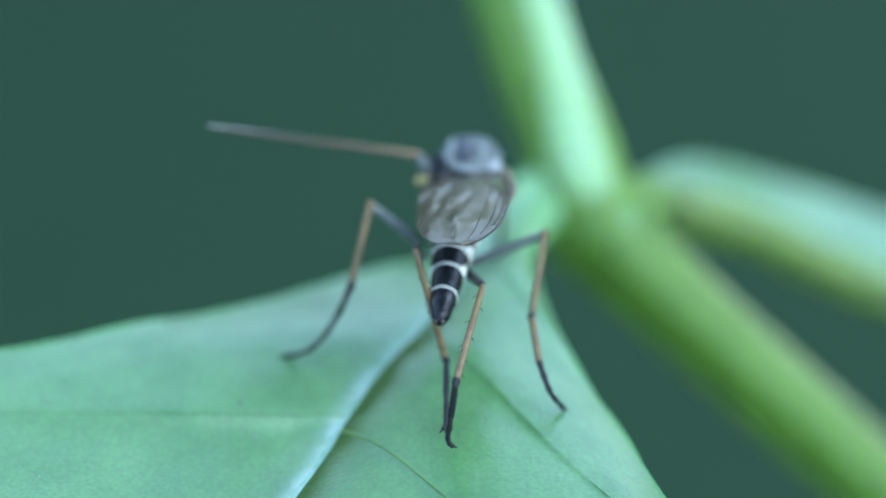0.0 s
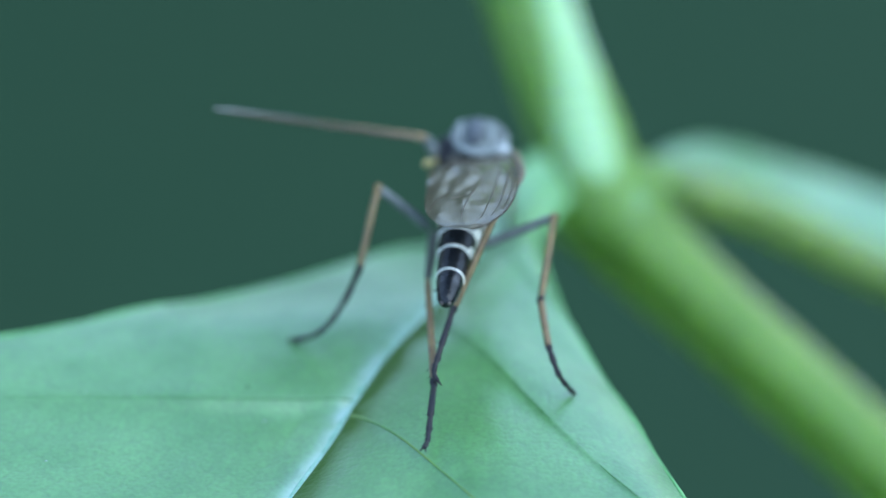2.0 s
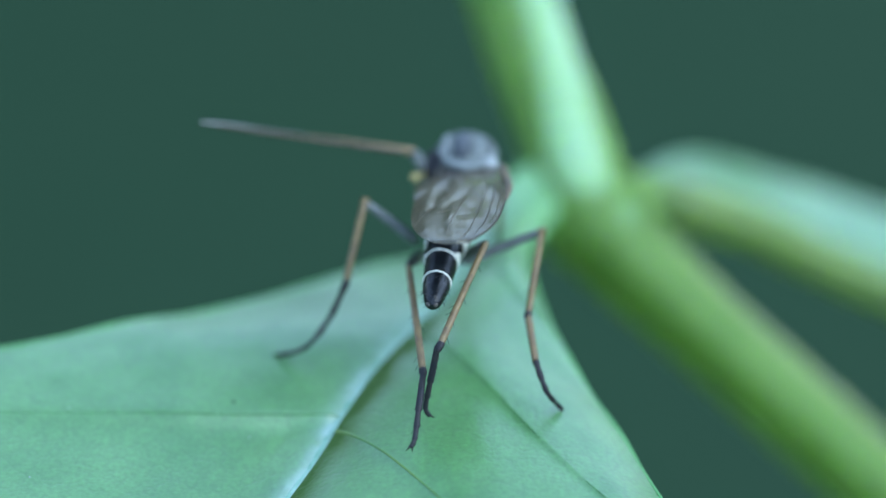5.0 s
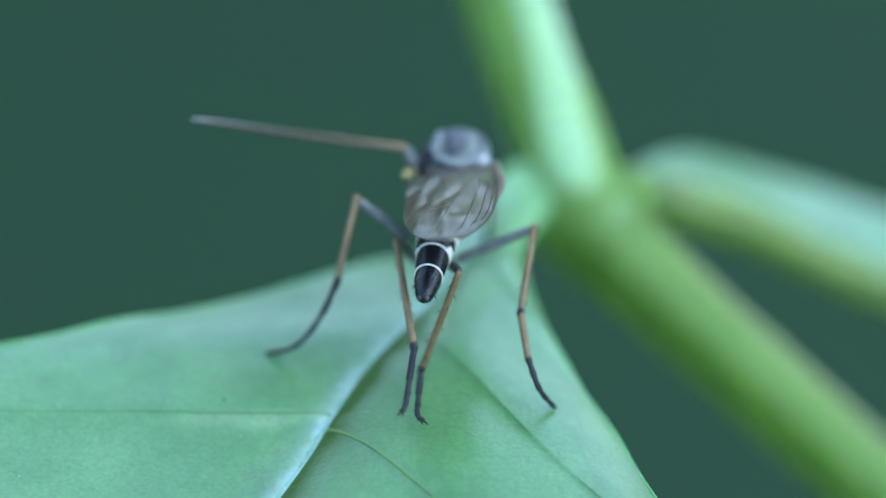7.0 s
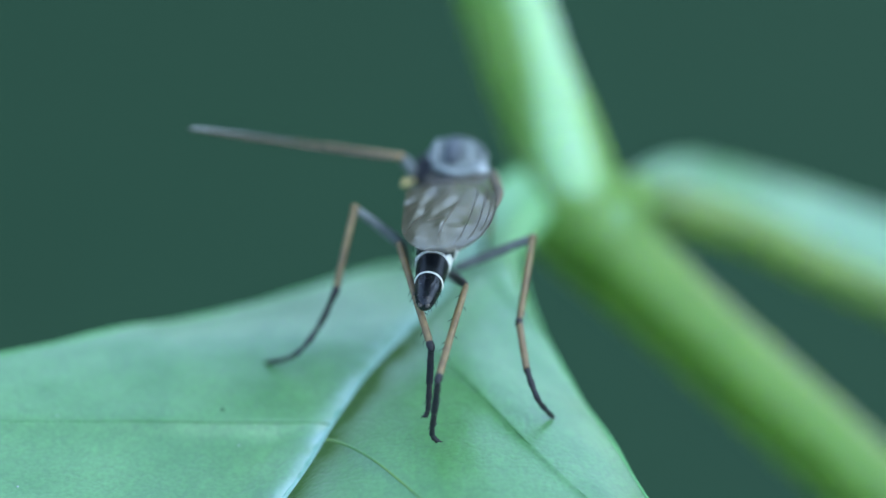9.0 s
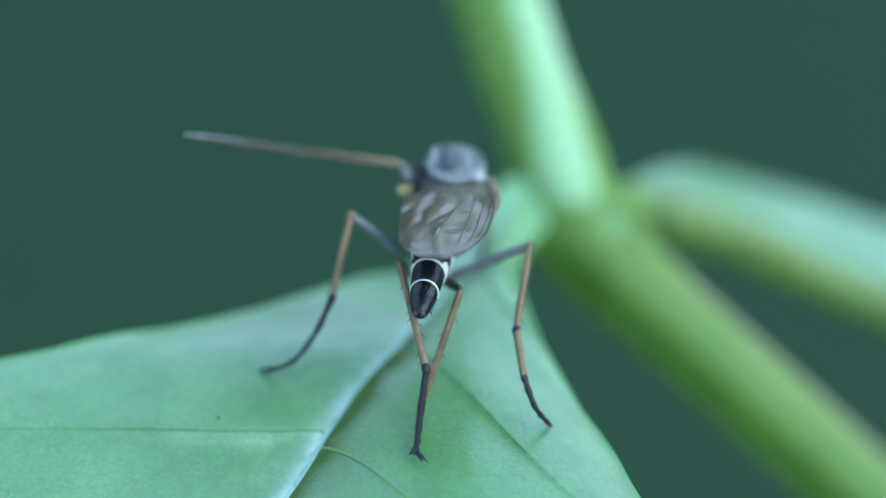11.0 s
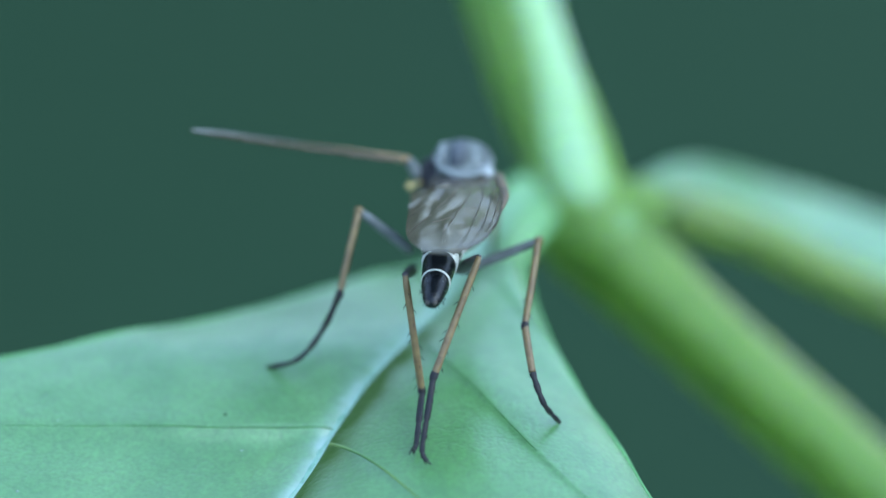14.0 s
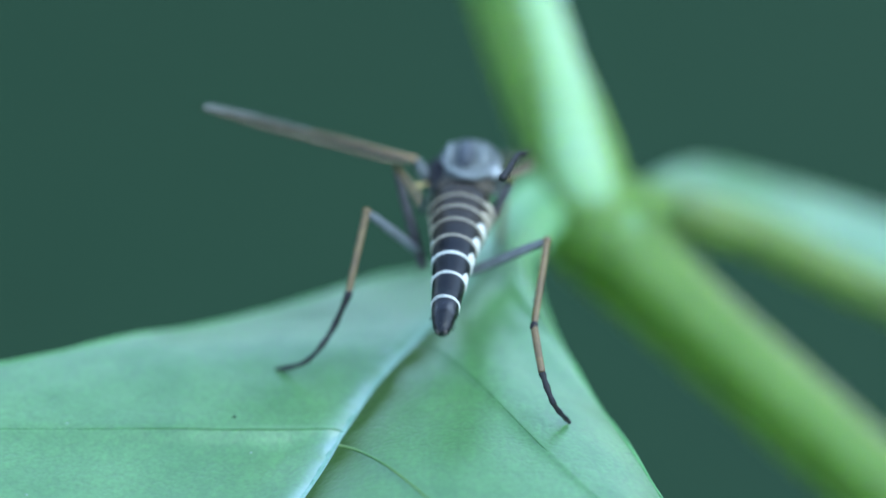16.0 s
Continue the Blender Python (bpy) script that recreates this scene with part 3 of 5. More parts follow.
def band(at, wide, sides=48, steps=5):
    """A narrow pale ring."""
    verts, faces = [], []
    for i in range(steps + 1):
        for k in range(sides):
            a = 2 * math.pi * k / sides
            w = wide / LENGTH
            f = at - w * (1 - i / steps)
            r = girth(f) * 1.036 + 0.012 * math.sin(math.pi * i / steps) - (0.02 if i in (0, steps) else 0)
            y = 0.18 * math.sin(math.pi * f)
            verts.append((r * math.cos(a), y + r * math.sin(a), LENGTH * f))
    for i in range(steps):
        for k in range(sides):
            a, b = i * sides + k, i * sides + (k + 1) % sides
            faces.append((a, b, b + sides, a + sides))
    return verts, faces


abdomen = part("abdomen", (*abdomen_shell(), BLACK), fly, "glossy black abdomen with pale rings")


browning = abdomen.data.attributes.new("browning", "FLOAT", "POINT")
browning.data.foreach_set("value", [max(0.0, min(1.0, (0.5 - v.co.z / (LENGTH * MM)) / 0.25)) for v in abdomen.data.vertices])
part("tail_ring", (*band(0.962, 0.62, 48, 12), GLOSS), abdomen, "glossy black last ring")


def flank_spot(at, centre, half, wide, rows=6, cols=10):
    """A pale spot on the flank: widest in its middle, its rear edge on the ring."""
    verts, faces = [], []
    for i in range(rows + 1):
        for k in range(cols + 1):
            g = 2 * k / cols - 1
            a = centre + half * g
            f = at - wide / LENGTH * max(0.02, 1 - g * g) ** 0.6 * (1 - i / rows)
            r = girth(f) * 1.036 + 0.01 * math.sin(math.pi * i / rows) * math.cos(0.5 * math.pi * g) - (0.012 if i in (0, rows) or k in (0, cols) else -0.004)
            verts.append((r * math.cos(a), 0.18 * math.sin(math.pi * f) + r * math.sin(a), LENGTH * f))
    for i in range(rows):
        for k in range(cols):
            j = i * (cols + 1) + k
            faces.append((j, j + 1, j + cols + 2, j + cols + 1))
    return verts, faces


for i, c in enumerate(CUTS):
    part("pale_band", (*band(c + 0.004, 0.088 if i > 3 else 0.05), WHITE if i > 3 else TAN), abdomen, "cream-white ring" if i > 3 else "thin tan ring")
    if i < 6:
        part("flank_spot", (*flank_spot(c + 0.004, 0.24, 0.5, (0.26, 0.32, 0.36, 0.38, 0.4, 0.34)[i]), WHITE if i > 1 else TAN), abdomen, "white spot on the flank")
        part("flank_spot", (*flank_spot(c + 0.004, math.pi - 0.2, 0.42, 0.19 if i > 2 else 0.16), WHITE if i > 2 else TAN), abdomen, "white spot on the flank")
part("base_ring", (*band(0.13, 0.5), DUSKY), abdomen, "dull grey-brown first ring")
part("tail_tip", (*joined(ball((0, 0.02, LENGTH * 0.966), 0.15, 0.13, 0.14, None, 10, 14),
                          *[ball((x, 0.05, LENGTH * 0.985), 0.065, 0.065, 0.11, None, 8, 10) for x in (-0.085, 0.085)]), DUSKY_TIP), abdomen, "blunt dark brown tail tip")


def tail_hairs(count=34):
    """Short stiff hairs that stand off the last ring."""
    rng = random.Random(21)
    made = []
    for i in range(count):
        a, f = 2 * math.pi * i / count + rng.uniform(-0.1, 0.1), rng.uniform(0.85, 0.975)
        d = Vector((math.cos(a), math.sin(a), 0))
        root = Vector((0, 0.18 * math.sin(math.pi * f), LENGTH * f)) + d * girth(f)
        reach = rng.uniform(0.05, 0.1)
        made.append(tube([root, root + d * reach * 0.6 + Vector((0, 0, 0.05)), root + d * reach + Vector((0, 0, 0.12))], lambda g: 0.011 * (1 - 0.7 * g), 4, 5))
    return joined(*made)


part("hairs", (*tail_hairs(), TARSUS), abdomen, "short dark hairs round the tail")
part("halter", (*joined(ball(rel((-0.640, 4.252, -0.727)), 0.1, 0.085, 0.13), tube([rel((-0.640, 4.252, -0.727)), rel((-0.291, 4.490, -0.735)), rel((0.092, 4.721, -0.755))], lambda f: 0.04, 8, 8)), YELLOW), fly, "pale yellow balancer knob")

# wings: x along the span, y from leading (plus) to trailing edge
SPAN = 5.8


def lead(u):
    return 0.16 + 0.46 * min(1, u / 0.35)


def trail(u):
    w = min(1, u / 0.14)
    return -0.12 - (2.0 - 0.72 * u) * w * w * (3 - 2 * w)


def wing_point(u, v, side=1.0, dome=0.0, lift=0.0):
    """u along the span, v 0 at the leading edge, 1 at the trailing edge; lift towards the upper face."""
    tip = math.sqrt(max(0.0, 1 - max(0.0, (u - 0.6) / 0.4) ** 2.3))
    a, b = lead(u) * tip - 0.2 * (1 - tip), trail(u) * tip - 0.2 * (1 - tip)
    y = a + (b - a) * v
    h = 0.012 * math.sin(v * 17) * math.sin(math.pi * u) + (0.012 + 0.6 * dome) * noise.noise(Vector(((v - 0.3) / (u + 0.2) * 7.5, u * 5.0, 1.7))) ** 3 * min(1, 3 * (1 - u), 3 * u)
    h += dome * math.sin(math.pi * (0.1 + 0.8 * v)) * min(1, 4 * u) * (1 - 0.6 * u)
    return Vector((SPAN * u, y * side, -(h + lift)))


def wing(side, dome):
    nu, nv = 56, 26
    verts, faces = [], []
    for lift in (0.006, -0.006):
        for i in range(nu + 1):
            for k in range(nv + 1):
                verts.append(wing_point(i / nu, k / nv, side, dome, lift))
    n1 = (nu + 1) * (nv + 1)
    for i in range(nu):
        for k in range(nv):
            j = i * (nv + 1) + k
            quad = (j, j + nv + 1, j + nv + 2, j + 1)
            faces.append(quad[::-1] if side < 0 else quad)
            quad = tuple(q + n1 for q in quad)
            faces.append(quad if side < 0 else quad[::-1])
    ob = part("wing", (verts, faces, MEMBRANE), fly, "smoky translucent veined wing")
    at = partial(wing_point, side=side, dome=dome)
    part("costa", (*tube([at(u, 0.0) for u in (0.0, 0.1, 0.2, 0.3, 0.4, 0.5)], lambda f: 0.075 * (1 - f) ** 1.5 + 0.03 + (0.06 * math.sin(math.pi * f) if side < 0 else 0), 40, 8), COSTA if side > 0 else EDGE), ob, "brown thickened leading edge")
    part("wing_fringe", (*tube([at(u, 0.0) for u in (0.5, 0.6, 0.7, 0.8, 0.88, 0.95, 0.985)], lambda f: (0.03 + 0.02 * f) * (1 - 0.6 * f ** 6) if side > 0 else 0.024, 40, 8), FRINGE if side > 0 else VEIN), ob)
    for v0, v1, end in ((0.06, 0.05, 0.8), (0.14, 0.12, 0.9), (0.22, 0.26, 0.965), (0.28, 0.6, 0.93), (0.33, 0.98, 0.76), (0.38, 0.99, 0.5), (0.42, 0.99, 0.3)):
        line = [at(0.04 + (end - 0.04) * f, v0 + (v1 - v0) * f ** 1.3, lift=0.01) for f in (0, 0.1, 0.2, 0.3, 0.4, 0.5, 0.6, 0.7, 0.8, 0.9, 1)]
        part("vein", (*tube(line, lambda f: (0.013 if v1 < 0.5 else 0.01) - 0.004 * f, 40, 6), VEIN), ob)
    for u, a, b in ((0.5, 0.25, 0.4), (0.62, 0.45, 0.7)):
        part("vein", (*tube([at(u, a, lift=0.01), at(u + 0.02, (a + b) / 2, lift=0.01), at(u + 0.03, b, lift=0.01)], lambda f: 0.006, 8, 6), VEIN), ob)
    return ob


def wing_pose(root, tip, rear, side):
    """Root and tip of the span, and a point towards which the trailing edge lies."""
    x = (Vector(tip) - Vector(root)).normalized()
    y = Vector(rear) - Vector(root)
    y = (y - x * y.dot(x)).normalized() * -side
    return Matrix.Translation((Vector(root) - BASE) * MM) @ Matrix((x, y, x.cross(y))).transposed().to_4x4()


wing_left, wing_right = wing(1.0, 0.02), wing(-1.0, 0.3)
part("wing_root", (*tube([rel((0.015, 4.831, -0.771)), rel((-0.414, 4.680, -0.639)), rel((-0.641, 4.713, -0.244))], lambda f: 0.2 - 0.06 * f, 10, 10), FEMUR), fly)
part("wing_root", (*tube([rel((1.249, 4.934, -0.800)), rel((1.475, 4.747, -0.717)), rel((1.594, 4.610, -0.739))], lambda f: 0.2 - 0.06 * f, 10, 10), FEMUR), fly)


def motions():
    walk(hind_femur_left, [
        (0, aim(-0.528, 2.099, -1.768, -0.686, 0.008, 0.011)),
        (0.2, aim(-0.493, 2.564, -2.165, -0.660, 0.470, -0.390)),
        (0.5, aim(-0.506, 2.029, -1.986, -0.593, -0.497, -0.903)),
        (0.7, aim(-0.448, 3.424, -2.522, -0.573, 0.827, -1.628)),
        (0.8, aim(-0.441, 3.437, -2.610, -0.582, 0.938, -1.470)),
        (1, aim(-0.432, 3.422, -2.685, -0.599, 1.034, -1.332)),
        (1.2, aim(-0.345, 3.378, -2.611, -0.829, 0.953, -1.408)),
        (1.3, aim(-0.342, 3.245, -2.726, -0.870, 1.157, -1.017)),
        (1.5, aim(-0.387, 2.902, -2.742, -0.884, 1.779, -0.282)),
        (1.8, aim(-0.445, 3.443, -2.546, -0.575, 0.864, -1.599)),
        (2, aim(-0.434, 3.445, -2.378, -0.610, 0.729, -1.984)),
        (2.2, aim(-0.316, 3.485, -2.527, -0.852, 0.919, -1.695)),
        (2.3, aim(-0.329, 3.401, -2.630, -0.848, 0.992, -1.409)),
        (2.5, aim(-0.358, 2.998, -2.805, -0.901, 1.643, -0.474)),
        (2.8, aim(-0.386, 3.443, -2.702, -0.690, 1.072, -1.342)),
        (3, aim(-0.533, 2.238, -1.988, -0.788, -0.084, -0.537)),
        (3.2, aim(-0.509, 1.702, -1.701, -0.572, -0.680, -0.327)),
        (3.5, aim(-0.562, 2.227, -1.562, -0.819, 0.735, 0.734)),
        (3.6, aim(-0.503, 2.469, -2.065, -0.680, 0.470, -0.185)),
        (3.7, aim(-0.483, 2.694, -2.271, -0.541, 0.205, -1.104)),
        (4, aim(-0.537, 1.834, -1.898, -0.696, -0.684, -0.804)),
        (4.2, aim(-0.482, 2.694, -2.274, -0.904, 0.613, -0.527)),
        (4.6, aim(-0.503, 2.587, -2.111, -0.791, 1.127, 0.202)),
        (4.9, aim(-0.425, 3.033, -2.578, -0.766, 0.997, -0.761)),
        (5.2, aim(-0.371, 3.477, -2.504, -0.741, 0.866, -1.724)),
        (5.8, aim(-0.380, 2.956, -2.850, -0.818, 1.813, -0.388)),
        (6.3, aim(-0.476, 2.759, -2.341, -0.681, 0.817, -0.406)),
        (6.4, aim(-0.451, 3.140, -2.559, -0.616, 0.829, -1.077)),
        (6.5, aim(-0.454, 3.487, -2.494, -0.552, 0.842, -1.748)),
        (6.8, aim(-0.360, 3.513, -2.479, -0.753, 0.875, -1.805)),
        (7, aim(-0.312, 3.226, -2.866, -0.884, 1.423, -0.871)),
        (7.2, aim(-0.452, 2.767, -2.452, -0.877, 1.670, 0.033)),
        (7.3, aim(-0.461, 2.834, -2.466, -0.704, 1.192, -0.274)),
        (7.5, aim(-0.453, 3.461, -2.433, -0.558, 0.774, -1.860)),
        (7.8, aim(-0.350, 3.360, -2.683, -0.805, 1.051, -1.260)),
        (8, aim(-0.510, 2.573, -2.116, -0.898, 0.949, 0.070)),
        (8.2, aim(-0.486, 2.386, -2.097, -0.511, -0.005, -0.739)),
        (8.5, aim(-0.535, 1.975, -1.913, -0.714, -0.481, -0.689)),
        (8.7, aim(-0.474, 2.739, -2.321, -0.795, 0.809, -0.389)),
        (9, aim(-0.459, 2.828, -2.430, -0.761, 1.027, -0.374)),
        (9.2, aim(-0.478, 2.933, -2.377, -0.530, 0.418, -1.267)),
        (9.6, aim(-0.556, 2.323, -1.775, -0.878, 0.706, 0.426)),
        (9.85, aim(-0.462, 2.799, -2.376, -0.825, 0.826, -0.495)),
        (10.1, aim(-0.367, 3.388, -2.612, -0.772, 0.946, -1.415)),
        (10.6, aim(-0.408, 2.867, -2.674, -0.866, 1.762, -0.198)),
        (10.95, aim(-0.436, 3.010, -2.621, -0.708, 1.159, -0.605)),
        (11.3, aim(-0.476, 2.925, -2.409, -0.549, 0.557, -1.013)),
        (11.4, aim(-0.431, 3.134, -2.563, -0.698, 0.848, -1.057)),
        (11.5, aim(-0.340, 3.297, -2.730, -0.846, 1.140, -1.101)),
        (11.7, aim(-0.317, 3.354, -2.762, -0.856, 1.186, -1.159)),
        (11.9, aim(-0.397, 2.960, -2.793, -0.793, 1.698, -0.382)),
        (12, aim(-0.465, 3.414, -2.640, -0.528, 0.966, -1.388)),
        (12.3, aim(-0.408, 3.430, -2.642, -0.655, 0.984, -1.411)),
        (12.5, aim(-0.357, 3.268, -2.851, -0.774, 1.348, -0.928)),
        (12.7, aim(-0.418, 2.826, -2.690, -0.816, 1.966, -0.109)),
        (12.8, aim(-0.492, 2.025, -1.859, -0.521, -0.312, -0.411)),
        (12.9, aim(-0.360, 2.742, -2.296, -0.527, 0.277, -1.078)),
        (13, aim(-0.220, 3.508, -2.503, -0.534, 0.866, -1.746)),
        (13.2, aim(-0.250, 3.493, -2.605, -0.613, 0.962, -1.547)),
        (13.5, aim(-0.287, 2.961, -2.983, -0.969, 2.004, -0.497)),
        (13.7, aim(-0.497, 2.476, -2.058, -0.619, 0.534, -0.114)),
        (14, aim(-0.521, 2.152, -1.924, -0.686, -0.156, -0.439)),
        (14.1, aim(-0.471, 2.866, -2.365, -0.633, 0.450, -1.062)),
        (14.2, aim(-0.427, 3.641, -2.609, -0.580, 1.055, -1.686)),
        (14.5, aim(-0.433, 3.649, -2.578, -0.570, 1.035, -1.735)),
        (14.6, aim(-0.446, 3.336, -2.561, -0.589, 0.833, -1.431)),
        (14.7, aim(-0.462, 3.032, -2.460, -0.607, 0.631, -1.127)),
        (15, aim(-0.395, 2.823, -2.687, -0.933, 1.981, -0.125)),
        (15.3, aim(-0.460, 2.701, -2.360, -1.134, 2.251, 0.268)),
        (15.35, aim(-0.428, 2.644, -2.470, -1.135, 3.175, 0.134)),
        (15.4, aim(-0.483, 2.685, -2.267, -1.137, 4.098, -0.001)),
        (15.5, aim(-0.483, 2.685, -2.267, -1.019, 4.112, 0.022)),
        (15.55, aim(-0.483, 2.684, -2.269, -1.049, 4.016, 0.069)),
        (15.6, aim(-0.483, 2.685, -2.267, -1.079, 3.920, 0.116)),
        (15.625, aim(-0.481, 2.681, -2.276, -1.085, 3.795, 0.165)),
        (15.65, aim(-0.480, 2.680, -2.279, -1.091, 3.670, 0.213)),
        (15.675, aim(-0.481, 2.682, -2.276, -1.097, 3.545, 0.261)),
        (15.7, aim(-0.483, 2.685, -2.267, -1.103, 3.420, 0.309)),
        (15.8, aim(-0.483, 2.685, -2.267, -1.016, 2.054, 0.356)),
        (15.9, aim(-0.483, 2.685, -2.267, -1.272, 1.346, 0.001)),
        (15.925, aim(-0.401, 2.756, -2.512, -1.251, 2.028, 0.000)),
        (15.95, aim(-0.370, 2.681, -2.612, -1.231, 2.711, -0.001)),
        (15.975, aim(-0.405, 2.609, -2.511, -1.210, 3.394, -0.002)),
        (16, aim(-0.483, 2.685, -2.267, -1.190, 4.076, -0.003)),
    ])
